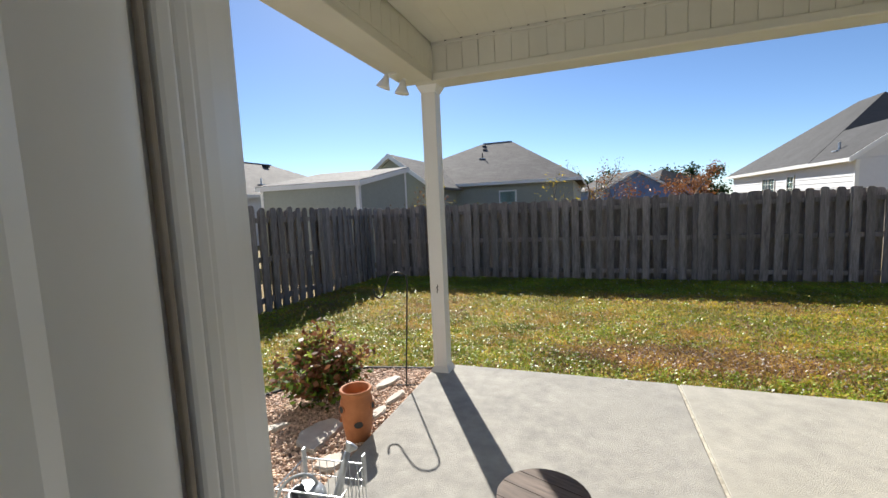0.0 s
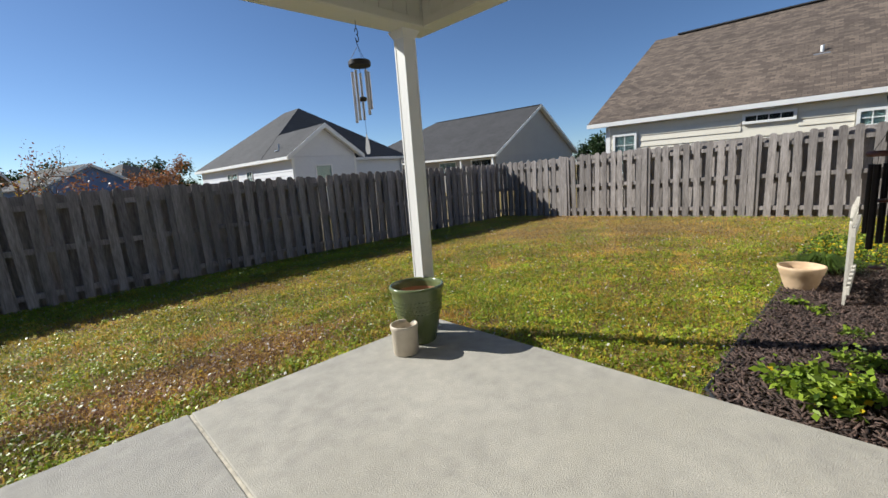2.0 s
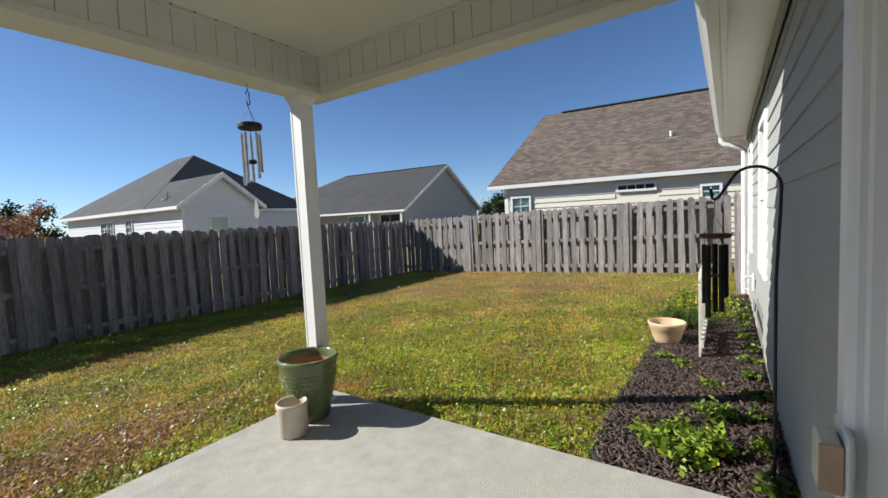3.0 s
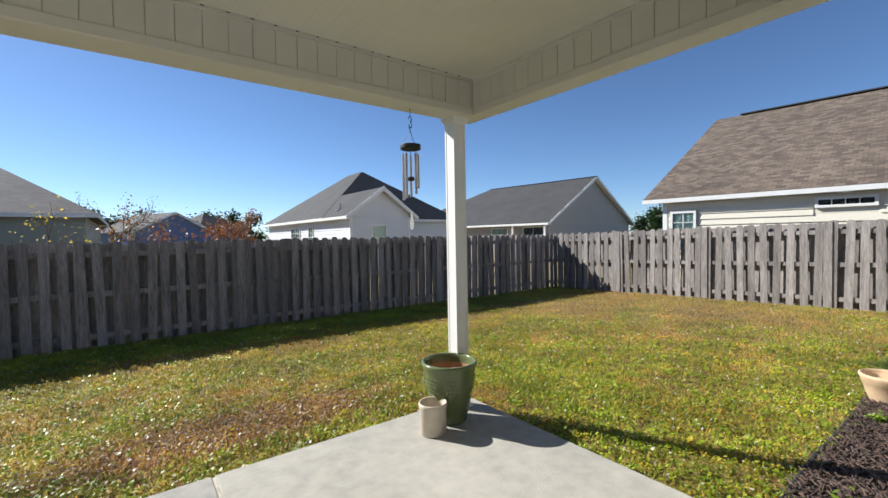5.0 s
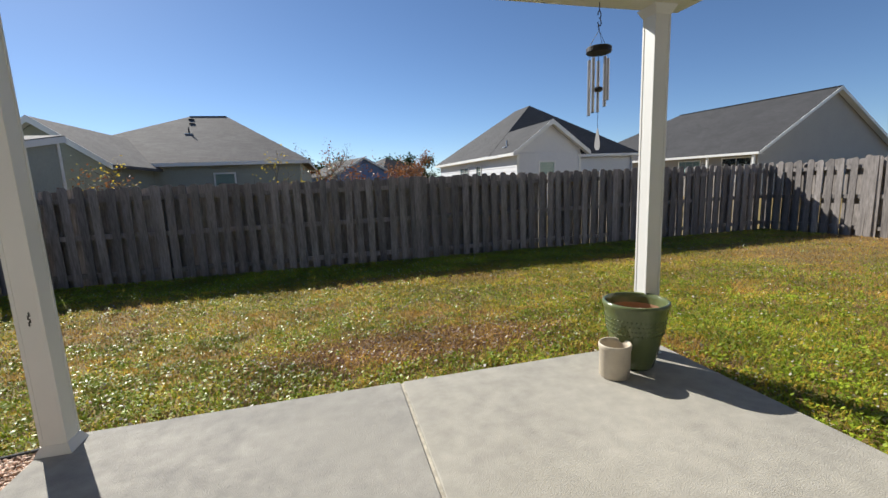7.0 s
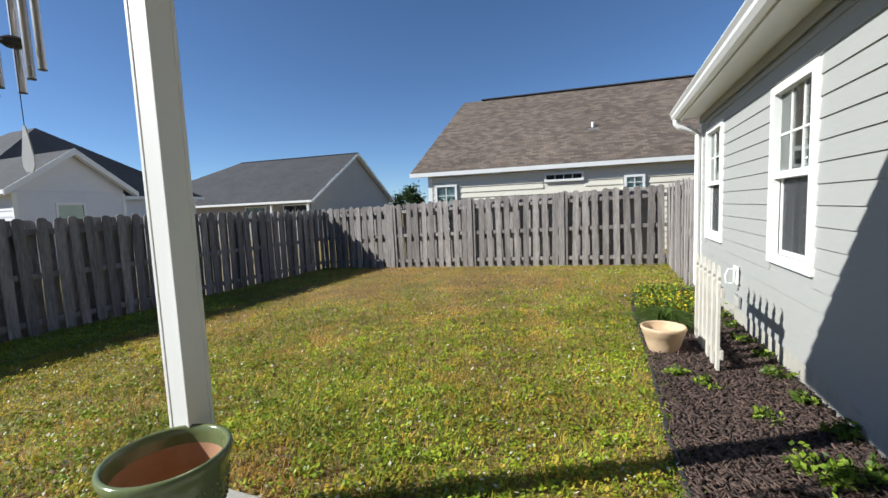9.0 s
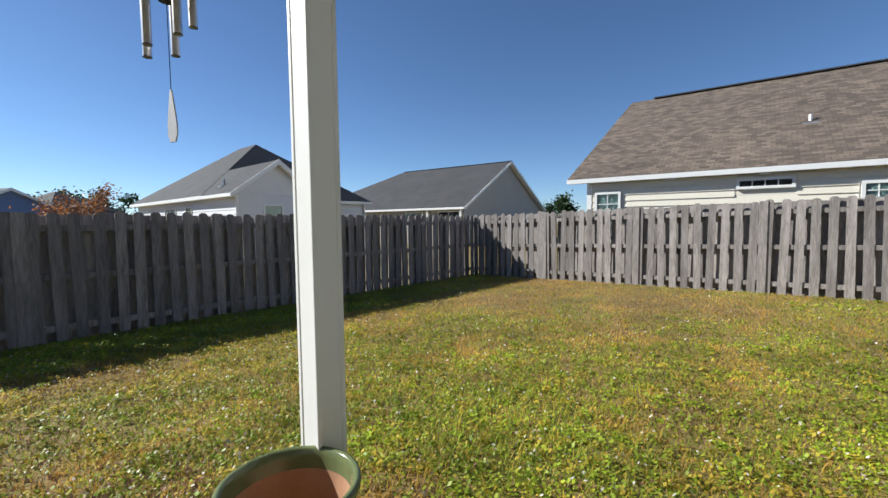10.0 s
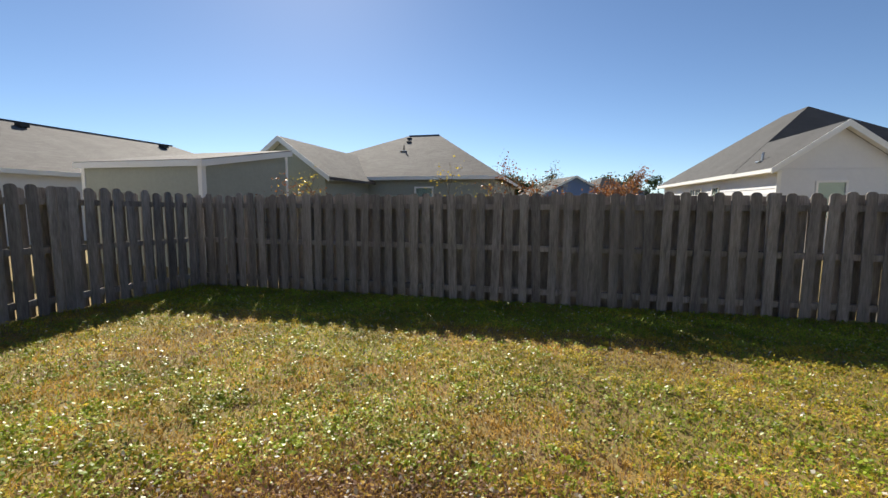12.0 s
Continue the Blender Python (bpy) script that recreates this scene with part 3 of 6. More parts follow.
def plain_window(u0, u1, z0, z1, at, sign, axis, parent, cols=2, rows=2, blind="blind", double=True):
    """A far window proud of its wall: frame, sill rail, muntins, panes and behind them a blind, or a near-black board
    painted as unlit depth.
    """
    def bx(a, b, c, d, v0, v1):
        v = sorted((at + sign * v0, at + sign * v1))
        return box(a, b, v[0], v[1], c, d) if axis == "x" else box(v[0], v[1], a, b, c, d)
    w = link("window", bx(u0, u1, z0, z1, -0.002, 0.012), M["dark" if blind == "dark" else "blind"], parent, "small window backed by a pale blind or a dark board")
    f = 0.07
    for q in ((u0 - f, u0, z0 - f, z1 + f), (u1, u1 + f, z0 - f, z1 + f), (u0, u1, z1, z1 + f), (u0, u1, z0 - f, z0)):
        link("frame", bx(*q, 0.0, 0.06), M["trim"], w)
    link("pane", bx(u0, u1, z0, z1, 0.02, 0.024), M["glass_tint"], w)
    for k in range(1, cols):
        u = u0 + (u1 - u0) * k / cols
        link("muntin", bx(u - 0.012, u + 0.012, z0, z1, 0.025, 0.04), M["trim"], w)
    for k in range(1, rows):
        z = z0 + (z1 - z0) * k / rows
        link("muntin", bx(u0, u1, z - 0.012, z + 0.012, 0.025, 0.042), M["trim"], w)
    return w


M["glass_tint"] = clear_glass("tinted_pane")
M["glass_tint"].node_tree.nodes["Principled BSDF"].inputs["Base Color"].default_value = (0.66, 0.80, 0.80, 1)


def gable(face, c, half, depth, ze, zp, mat_wall, mat_roof, parent, over=0.35, zb=-0.4, thick=0.12):
    """A gabled block. face: local y of its gable wall, c: x of its ridge; it runs back in +y."""
    w = bmesh.new()
    pts = [(c - half, zb), (c + half, zb), (c + half, ze), (c, zp), (c - half, ze)]
    f = [w.verts.new((x, face, z)) for x, z in pts]
    g = [w.verts.new((x, face + depth, z)) for x, z in pts]
    w.faces.new(f)
    w.faces.new(g[::-1])
    for i in range(5):
        w.faces.new((f[(i + 1) % 5], f[i], g[i], g[(i + 1) % 5]))
    link("wall", w, mat_wall, parent)
    k = (zp - ze) / half
    r = bmesh.new()
    for s in (-1, 1):
        q = [(c, face - over, zp + 0.02), (c + s * (half + over), face - over, ze - k * over + 0.02), (c + s * (half + over), face + depth, ze - k * over + 0.02), (c, face + depth, zp + 0.02)]
        slab_of([(x, y, z + thick) for x, y, z in q], thick, r)
    bmesh.ops.recalc_face_normals(r, faces=r.faces)
    link("roof", r, mat_roof, parent)
    for s in (-1, 1):
        q = [(c + s * 0.01, face - over, zp), (c + s * (half + over), face - over, ze - k * over), (c + s * (half + over), face - 0.03, ze - k * over), (c + s * 0.01, face - 0.03, zp)]
        u = slab_of([(x, y, z + 0.014) for x, y, z in q], 0.02)
        bmesh.ops.recalc_face_normals(u, faces=u.faces)
        link("soffit", u, M["trim"], parent, "white rake soffit")
        b = bmesh.new()
        q = [(c, zp + 0.16), (c + s * (half + over), ze - k * over + 0.15), (c + s * (half + over), ze - k * over - 0.05), (c, zp - 0.06)]
        a = [b.verts.new((x, face - over - 0.03, z)) for x, z in q]
        d = [b.verts.new((x, face - over - 0.002, z)) for x, z in q]
        b.faces.new(a)
        b.faces.new(d[::-1])
        for i in range(4):
            b.faces.new((a[(i + 1) % 4], a[i], d[i], d[(i + 1) % 4]))
        bmesh.ops.recalc_face_normals(b, faces=b.faces)
        link("rake_board", b, M["trim"], parent, "white rake board")


def vent_pipe(x, y, z, parent, h=0.35, r=0.045, mat="trim"):
    v = link("vent_pipe", tube([(x, y, z - 0.05), (x, y, z + h)], r), M[mat], parent)
    link("flashing", box(x - 0.18, x + 0.18, y - 0.18, y + 0.18, z - 0.06, z - 0.02), M["galvanized"], v)


def house_cream():
    h = thing("house", label="cream lap-sided neighbouring house with brown shingle gable roof", category="house")
    h.matrix_basis = pose(14.45, 8.2, 0, 0, 0, 5.0) @ pose(-14.45, -8.2, 0)
    link("wall", box(14.70, 27.2, -14, 7.62, -0.4, 2.50), M["cream"], h)
    g = bmesh.new()
    q = [(14.70, 2.49), (27.2, 2.49), (20.97, 6.1)]
    a = [g.verts.new((x, 7.62, z)) for x, z in q]
    b = [g.verts.new((x, 7.50, z)) for x, z in q]
    g.faces.new(a[::-1])
    g.faces.new(b)
    for i in range(3):
        g.faces.new((a[i], a[(i + 1) % 3], b[(i + 1) % 3], b[i]))
    link("gable_wall", g, M["cream"], h)
    r = bmesh.new()
    slab_of([(14.475, 8.20, 2.60), (20.99, 7.78, 6.33), (20.99, -14.5, 6.33), (14.475, -14.5, 2.60)][::-1], 0.06, r)
    slab_of([(20.99, 7.78, 6.33), (27.6, 8.20, 2.60), (27.6, -14.5, 2.60), (20.99, -14.5, 6.33)][::-1], 0.06, r)
    bmesh.ops.recalc_face_normals(r, faces=r.faces)
    link("roof", r, M["roof_brown"], h)
    link("ridge_vent", box(20.85, 21.13, -14.4, 6.9, 6.335, 6.375), M["roof_dark"], h)
    link("fascia", box(14.425, 14.473, -14.5, 8.21, 2.45, 2.58), M["trim"], h, "white fascia board")
    link("soffit", box(14.475, 14.70, -14.5, 8.15, 2.455, 2.475), M["trim"], h)
    holes = [(6.70, 7.32, 0.9, 2.09), (2.67, 3.72, 2.13, 2.27), (0.95, 1.38, 1.76, 2.07)]
    siding(-14, 7.52, 14.70, -0.1, 2.45, [(a - 0.1, b + 0.1, c - 0.1, d + 0.1) for a, b, c, d in holes], -1, 0.18, M["cream"], h, axis="y", proud=0.03)
    link("corner_board", box(14.66, 14.73, 7.50, 7.64, -0.3, 2.44), M["trim"], h)
    plain_window(*holes[0], 14.68, -1, "y", h, 2, 4)
    plain_window(*holes[1], 14.68, -1, "y", h, 4, 1, "dark")
    plain_window(*holes[2], 14.68, -1, "y", h, 2, 2)
    vent_pipe(16.95, 2.21, 3.96, h, 0.22)
    for y in (-2.0, 5.3, 3.2):
        link("eave_lamp", box(14.5, 14.6, y - 0.12, y + 0.12, 2.41, 2.455), M["trim"], h)


house_cream()


def house_white():
    h = thing("house", 8.766, 19.581, 0, 0.23, "white lap-sided neighbouring house with dark gray hip roof and front gable", "house")
    link("wall", box(0.33, 9.27, 3.5, 14.7, -0.4, 2.5), M["white_siding"], h)
    gable(0.35, 2.03, 1.70, 5.0, 2.664, 3.90, M["white_siding"], M["roof_dark"], h)
    hip(0, 9.62, 3.17, 15.02, 2.585, (4.81, 7.98), (4.81, 10.2), 6.06, M["roof_dark"], h, 0.05)
    fascia(0, 9.62, 3.17, 15.02, 2.42, 2.575, h)
    link("fascia", box(-0.03, -0.002, 0.0, 3.13, 2.42, 2.55), M["trim"], h, "white fascia board")
    link("soffit", box(0.0, 0.326, 0.0, 15.0, 2.425, 2.445), M["trim"], h)
    siding(0.35, 3.71, 0.348, 0.9, 2.55, [(1.44, 2.33, 0.8, 2.16)], -1, 0.2, M["white_siding"], h, proud=0.025)
    siding(0.37, 14.6, 0.328, 0.9, 2.42, [(5.2, 6.2, 0.9, 2.2), (7.5, 9.4, 0.9, 2.2)], -1, 0.2, M["white_siding"], h, axis="y", proud=0.025)
    siding(3.76, 9.2, 3.498, 0.9, 2.42, [], -1, 0.2, M["white_siding"], h, proud=0.025)
    link("corner_board", box(0.30, 0.42, 0.315, 0.40, -0.3, 2.5), M["trim"], h)
    link("corner_board", box(3.64, 3.76, 0.315, 0.40, -0.3, 2.5), M["trim"], h)
    link("corner_board", box(9.16, 9.29, 3.46, 3.55, -0.3, 2.5), M["trim"], h)
    link("downspout", tube([(3.85, 3.42, 2.45), (3.85, 3.42, 0.5)], 0.05), M["trim"], h)
    link("downspout", tube([(9.2, 3.40, 2.45), (9.2, 3.40, 0.5)], 0.05), M["trim"], h)
    plain_window(1.50, 2.27, 0.9, 2.07, 0.35, -1, "x", h, 1, 2)
    plain_window(5.35, 6.05, 1.0, 2.1, 0.33, -1, "y", h, 2, 4)
    plain_window(7.65, 8.42, 1.0, 2.1, 0.33, -1, "y", h, 2, 4)
    plain_window(8.5, 9.27, 1.0, 2.1, 0.33, -1, "y", h, 2, 4)
    vent_pipe(0.62, 2.2, 3.0, h, 0.3, 0.05, "galvanized")


house_white()


def house_gable_far():
    h = thing("house", 25.356, 21.037, 0, 5.1, "taupe neighbouring house with a wide gable and charcoal shingle roof", "house")
    gable(0.4, 7.217, 6.817, 11.65, 2.474, 6.23, M["tan_siding"], M["roof_dark"], h, over=0.4)
    r = bmesh.new()
    v = [r.verts.new(p) for p in ((0, 12.05, 2.39), (7.217, 12.05, 6.37), (14.434, 12.05, 2.39), (0, 19.27, 2.39), (14.434, 19.27, 2.39))]
    for f in ((0, 1, 3), (1, 2, 4), (1, 4, 3), (0, 3, 4, 2), (0, 2, 1)):
        r.faces.new([v[k] for k in f])
    bmesh.ops.recalc_face_normals(r, faces=r.faces)
    link("roof", r, M["roof_dark"], h)
    link("wall", box(0.4, 14.03, 12.06, 18.9, -0.4, 2.38), M["tan_siding"], h)
    link("ridge_cap", box(7.1, 7.33, 0.02, 12.0, 6.372, 6.40), M["roof_dark"], h)
    link("gutter", box(-0.09, 0.02, 0.02, 19.2, 2.22, 2.37), M["trim"], h)
    link("soffit", box(0.03, 0.39, 0.02, 19.2, 2.215, 2.235), M["trim"], h)
    siding(0.42, 14.0, 0.398, 0.9, 2.3, [], -1, 0.2, M["tan_siding"], h, proud=0.025)
    plain_window(4.25, 5.9, 1.0, 2.02, 0.395, -1, "y", h, 3, 2)
    # shaded porch opening, drawn as a framed pane over a near-black board
    plain_window(0.75, 2.6, 0.6, 2.05, 0.395, -1, "y", h, 2, 1, "dark")
    link("porch_post", box(0.02, 0.14, 0.35, 0.47, -0.4, 2.22), M["trim"], h)
    link("porch_post", box(0.02, 0.14, 3.40, 3.52, -0.4, 2.22), M["trim"], h)


house_gable_far()


def house_gray():
    h = thing("house", label="sage-gray neighbouring house with gray hip roof and a gabled wing", category="house")
    link("wall", box(-12.8, -0.9, 22.7, 35, -0.4, 2.5), M["sage_siding"], h)
    hip(-13.2, -0.5, 22.3, 35.4, 2.62, (-7.0, 28.8), (-5.1, 28.8), 5.56, M["roof_gray"], h, 0.05)
    fascia(-13.2, -0.5, 22.3, 35.4, 2.46, 2.62, h)
    gable(18.52, -8.93, 1.80, 7.5, 2.527, 3.85, M["sage_siding"], M["roof_gray"], h, over=0.4)
    siding(-6.9, -0.95, 22.7, 0.9, 2.4, [(-4.75, -3.75, 0.8, 2.18)], -1, 0.2, M["sage_siding"], h, proud=0.025)
    plain_window(-4.65, -3.85, 0.9, 2.08, 22.68, -1, "x", h, 1, 2)
    vent_pipe(-6.4, 26.0, 4.3, h, 0.3, 0.035, "iron")
    for x, y, z in ((-6.6, 27.5, 5.0), (-6.8, 28.2, 5.32)):
        link("roof_vent", box(x - 0.12, x + 0.12, y - 0.1, y + 0.1, z - 0.08, z + 0.02), M["iron"], h)
    link("ridge_cap", box(-7.0, -5.1, 28.7, 28.9, 5.50, 5.575), M["roof_dark"], h)


house_gray()


def house_low():
    h = thing("house", label="low neighbouring house with a long brown-gray shingle roof", category="house")
    link("wall", box(-31, -18.9, 4, 33.5, -0.4, 2.5), M["white_siding"], h)
    hip(-31.4, -18.5, 3.6, 34, 2.62, (-24.8, 9.5), (-24.8, 28.4), 5.4, M["roof_gray"], h, 0.05)
    fascia(-31.4, -18.5, 3.6, 34, 2.44, 2.62, h)
    for y, z in ((14.0, 3.2), (22.0, 3.4)):
        vent_pipe(-20.2 + (z - 3.2), y, z, h, 0.35, 0.05, "galvanized")
    for y in (19.0, 27.0):
        link("roof_vent", box(-24.2, -23.8, y - 0.2, y + 0.2, 5.05, 5.25), M["iron"], h)
    link("ridge_cap", box(-24.9, -24.7, 9.5, 28.4, 5.36, 5.44), M["roof_dark"], h)


house_low()


def house_side():
    h = thing("house", label="white lap-sided house with gray hip roof beyond the side fence", category="house")
    link("wall", box(-16, -9.0, -6, 7.4, -0.4, 2.65), M["white_siding"], h)
    hip(-16.3, -8.6, -6.4, 7.8, 2.85, (-12.4, -2.0), (-12.4, 4.1), 5.5, M["roof_gray"], h, 0.05)
    fascia(-16.3, -8.6, -6.4, 7.8, 2.68, 2.85, h)
    siding(-6, 7.3, -9.0, 0.9, 2.6, [(5.6, 6.4, 0.8, 2.5)], 1, 0.2, M["white_siding"], h, axis="y", proud=0.025)
    link("corner_board", box(-9.05, -8.97, 7.28, 7.42, -0.3, 2.65), M["trim"], h)
    plain_window(5.68, 6.22, 1.1, 2.36, -9.0, 1, "y", h, 2, 4)


house_side()


def shed():
    s = thing("shed", label="sage panel-sided garden shed with white trim and shingle roof", category="shed")
    x0, x1, y0, y1 = -11.1, -7.12, 12.29, 16.0
    w = bmesh.new()
    q = [(y0, -0.4), (y1, -0.4), (y1, 3.0), (y0, 2.36)]
    a = [w.verts.new((x0, y, z)) for y, z in q]
    b = [w.verts.new((x1, y, z)) for y, z in q]
    w.faces.new(a[::-1])
    w.faces.new(b)
    for i in range(4):
        w.faces.new((a[i], a[(i + 1) % 4], b[(i + 1) % 4], b[i]))
    bmesh.ops.recalc_face_normals(w, faces=w.faces)
    link("wall", w, M["sage_siding"], s)
    r = bmesh.new()
    slab_of([(x0 - 0.12, y0 - 0.12, 2.44), (x1 + 0.12, y0 - 0.12, 2.44), (x1 + 0.12, y1 + 0.1, 3.12), (x0 - 0.12, y1 + 0.1, 3.12)], 0.05, r)
    link("roof", r, M["roof_gray"], s)
    link("fascia", box(x0 - 0.14, x1 + 0.14, y0 - 0.145, y0 - 0.122, 2.26, 2.42), M["trim"], s)
    b = bmesh.new()
    q = [(y0 - 0.14, 2.24), (y1 + 0.1, 2.92), (y1 + 0.1, 3.09), (y0 - 0.14, 2.41)]
    a = [b.verts.new((x1 + 0.122, y, z)) for y, z in q]
    d = [b.verts.new((x1 + 0.15, y, z)) for y, z in q]
    b.faces.new(a[::-1])
    b.faces.new(d)
    for i in range(4):
        b.faces.new((a[i], a[(i + 1) % 4], d[(i + 1) % 4], d[i]))
    bmesh.ops.recalc_face_normals(b, faces=b.faces)
    link("rake_board", b, M["trim"], s)
    link("corner_trim", box(x1 - 0.1, x1 + 0.02, y0 - 0.022, y0 - 0.002, -0.3, 2.30), M["trim"], s)
    link("corner_trim", box(x1 + 0.002, x1 + 0.022, y0, y0 + 0.12, -0.3, 2.30), M["trim"], s)
    link("corner_trim", box(x0 - 0.02, x0 + 0.1, y0 - 0.022, y0 - 0.002, -0.3, 2.30), M["trim"], s)
    link("corner_trim", box(x1 + 0.002, x1 + 0.022, y1 - 0.12, y1, -0.3, 2.9), M["trim"], s)


shed()


def house_blue():
    h = thing("house", 4.2, 50, 0, 20, "distant blue-sided house with dark gable roof", "house")
    gable(0, 0, 3.4, 9, 2.5, 4.2, M["blue_siding"], M["roof_dark"], h, over=0.4)
    link("wall", box(3.4, 9, 2, 10, -0.4, 2.6), M["blue_siding"], h)
    hip(3.3, 9.4, 1.8, 10.4, 2.7, (5.5, 5), (6.0, 7), 4.6, M["roof_dark"], h, 0.05)


house_blue()


# ---- trees ----
def tree(x, y, height, crown_r, leaf, density, label, seed, base=0.0, leafsize=0.14, trunk=0.12, bare=0.0, low=0.35):
    rs = np.random.RandomState(seed)
    t = thing("tree", x, y, ground_z(x, y) + base - 0.05, rs.uniform(0, 360), label, "tree")
    bm = bmesh.new()
    tips = []

    def grow(p, d, length, r, depth):
        n = 4
        pts = [p]
        for k in range(n):
            d = (d + Vector(rs.normal(0, 0.12, 3))).normalized()
            p = p + d * (length / n)
            pts.append(p)
        tube(pts, r, 6 if depth < 2 else 4, bm, 0.6)
        if depth >= 3:
            tips.extend(pts[1:])
            return
        for _ in range(4 if depth == 0 else 3):
            side = Vector(rs.normal(0, 1, 3))
            nd = (d * 0.7 + (side - d * side.dot(d)).normalized() * 0.75).normalized()
            q = pts[rs.randint(2, n + 1)]
            grow(q, nd, length * rs.uniform(0.6, 0.8), r * 0.55, depth + 1)

    grow(Vector((0, 0, 0)), Vector((0, 0, 1)), height * 0.42, trunk, 0)
    link("trunk", bm, M["bark"], t)
    tp = np.array([[*p] for p in tips])
    keep = tp[rs.rand(len(tp)) > bare]
    if len(keep):
        n = max(density // len(keep), 1)
        pts = (keep[:, None, :] + rs.normal(0, crown_r * 0.09, (len(keep), n, 3))).reshape(-1, 3)
        v, f = leaf_cloud(rs, pts, leafsize, 0.3, 0.6)
        ob = new("crown", soup("crown", v, f, [M[leaf]]))
        ob.parent = t
    return t


tree(5.6, 27.0, 4.4, 2.1, "leaf_orange", 2600, "small tree with sparse orange autumn leaves", 5, leafsize=0.13)
tree(6.4, 28.5, 3.3, 1.6, "leaf_orange", 1400, "small tree with sparse orange autumn leaves", 15, leafsize=0.13)
tree(0.3, 14.2, 3.5, 1.4, "leaf_orange", 900, "thin crape myrtle with a few yellow-orange leaves", 7, leafsize=0.07, trunk=0.03)
tree(-1.1, 14.0, 3.3, 1.4, "grass_yellow", 420, "thin crape myrtle with a few yellow-orange leaves", 8, leafsize=0.07, trunk=0.03)
tree(-4.8, 13.4, 3.4, 1.3, "leaf_orange", 950, "thin crape myrtle with a few yellow-orange leaves", 9, leafsize=0.07, trunk=0.03)
tree(-4.0, 13.8, 3.3, 1.3, "grass_yellow", 500, "thin crape myrtle with a few yellow-orange leaves", 19, leafsize=0.07, trunk=0.03)
tree(-0.3, 38, 6.6, 2.0, "leaf_gray", 1100, "bare gray tree with thin twigs", 10, leafsize=0.1, bare=0.5, trunk=0.12)
for k, (x, y, hh) in enumerate(((-6, 62, 7.2), (-1.5, 60, 6.3), (2.5, 64, 6.6), (9, 66, 6.4), (14, 70, 6.4), (48, 62, 6.5), (53, 52, 6.3), (58, 60, 7.2), (62, 40, 5.8), (60, 30, 5.6), (-14, 70, 6.5))):
    tree(x, y, hh, 4.5, "leaf_dark", 3800, "dark evergreen tree behind distant houses", 30 + k, leafsize=0.38, trunk=0.2)


# ---- own house details ----
def house_window(x0, x1, z0, z1):
    """A single-hung window: casing, two sashes, muntins above, a screen below, shutters inside."""
    w = thing("window", label="white single-hung window with shutters behind the glass", category="window", kind="structure")
    y = WALL_Y - 0.01
    c = 0.075
    zm = (z0 + z1) / 2
    for b in ((x0 - 0.02, x0 + c, z0, z1), (x1 - c, x1 + 0.02, z0, z1), (x0 + c, x1 - c, z1 - c, z1), (x0 + c, x1 - c, z0, z0 + c)):
        link("casing", box(b[0], b[1], y - 0.03, y + 0.035, b[2], b[3], 0.004), M["vinyl"], w)
    link("meeting_rail", box(x0 + c, x1 - c, y - 0.04, y + 0.02, zm - 0.03, zm + 0.035, 0.004), M["vinyl"], w)
    a, b = x0 + c + 0.002, x1 - c - 0.002
    up = link("sash", box(a, b, y - 0.03, y - 0.026, zm + 0.03, z1 - c), M["clear"], w, "upper glass pane with white muntins")
    lo = link("sash", box(a + 0.04, b - 0.04, y - 0.055, y - 0.051, z0 + c + 0.04, zm - 0.03), M["clear"], w, "lower glass pane")
    link("screen", box(a + 0.04, b - 0.04, y - 0.047, y - 0.046, z0 + c + 0.045, zm - 0.031), M["screen"], w, "dark insect screen")
    for k in (1, 2):
        x = a + (b - a) * k / 3
        link("muntin", box(x - 0.009, x + 0.009, y - 0.026, y - 0.014, zm + 0.035, z1 - c), M["vinyl"], up)
    z = (zm + z1 - c) / 2
    link("muntin", box(a, b, y - 0.025, y - 0.0135, z - 0.009, z + 0.009), M["vinyl"], up)
    for q in ((a, a + 0.04, z0 + c, zm - 0.03), (b - 0.04, b, z0 + c, zm - 0.03), (a + 0.04, b - 0.04, z0 + c, z0 + c + 0.045)):
        link("sash_frame", box(q[0], q[1], y - 0.07, y - 0.035, q[2], q[3], 0.003), M["vinyl"], w)
    sh = thing("shutter", label="white louvred indoor shutter behind the window", category="shutter", group="indoor shutters")
    for q in ((a + 0.02, a + 0.07), (b - 0.07, b - 0.02), ((a + b) / 2 - 0.03, (a + b) / 2 + 0.03)):
        link("stile", box(q[0], q[1], y - 0.20, y - 0.17, z0 + 0.03, z1 - 0.03, 0.003), M["vinyl"], sh)
    n = int((z1 - z0 - 0.1) / 0.085)
    base = None
    for k in range(n):
        z = z0 + 0.08 + k * 0.085
        m = Matrix.Translation((0, y - 0.19, z)) @ Matrix.Rotation(radians(-38), 4, "X")
        link("louvre", box(a + 0.07, b - 0.07, -0.035, 0.035, -0.004, 0.004, m=m), M["vinyl"], sh)
    return w


for hx0, hx1, hz0, hz1 in HOLES[1:]:
    house_window(hx0, hx1, hz0, hz1)
# unseen room surfaces, kept white to bounce light onto the door jamb
tagged(link("floor", box(HX0 + 0.2, HX1 - 0.2, -7.9, 0.3, -0.1, 0.0), M["room_white"]), "unseen white floor indoors, bounces light to the jamb", "floor", kind="structure")
tagged(link("ceiling", box(HX0 + 0.2, HX1 - 0.2, -7.9, 0.3, 2.6, 2.65), M["room_white"]), "unseen white indoor ceiling, bounces light to the jamb", "ceiling", kind="structure")


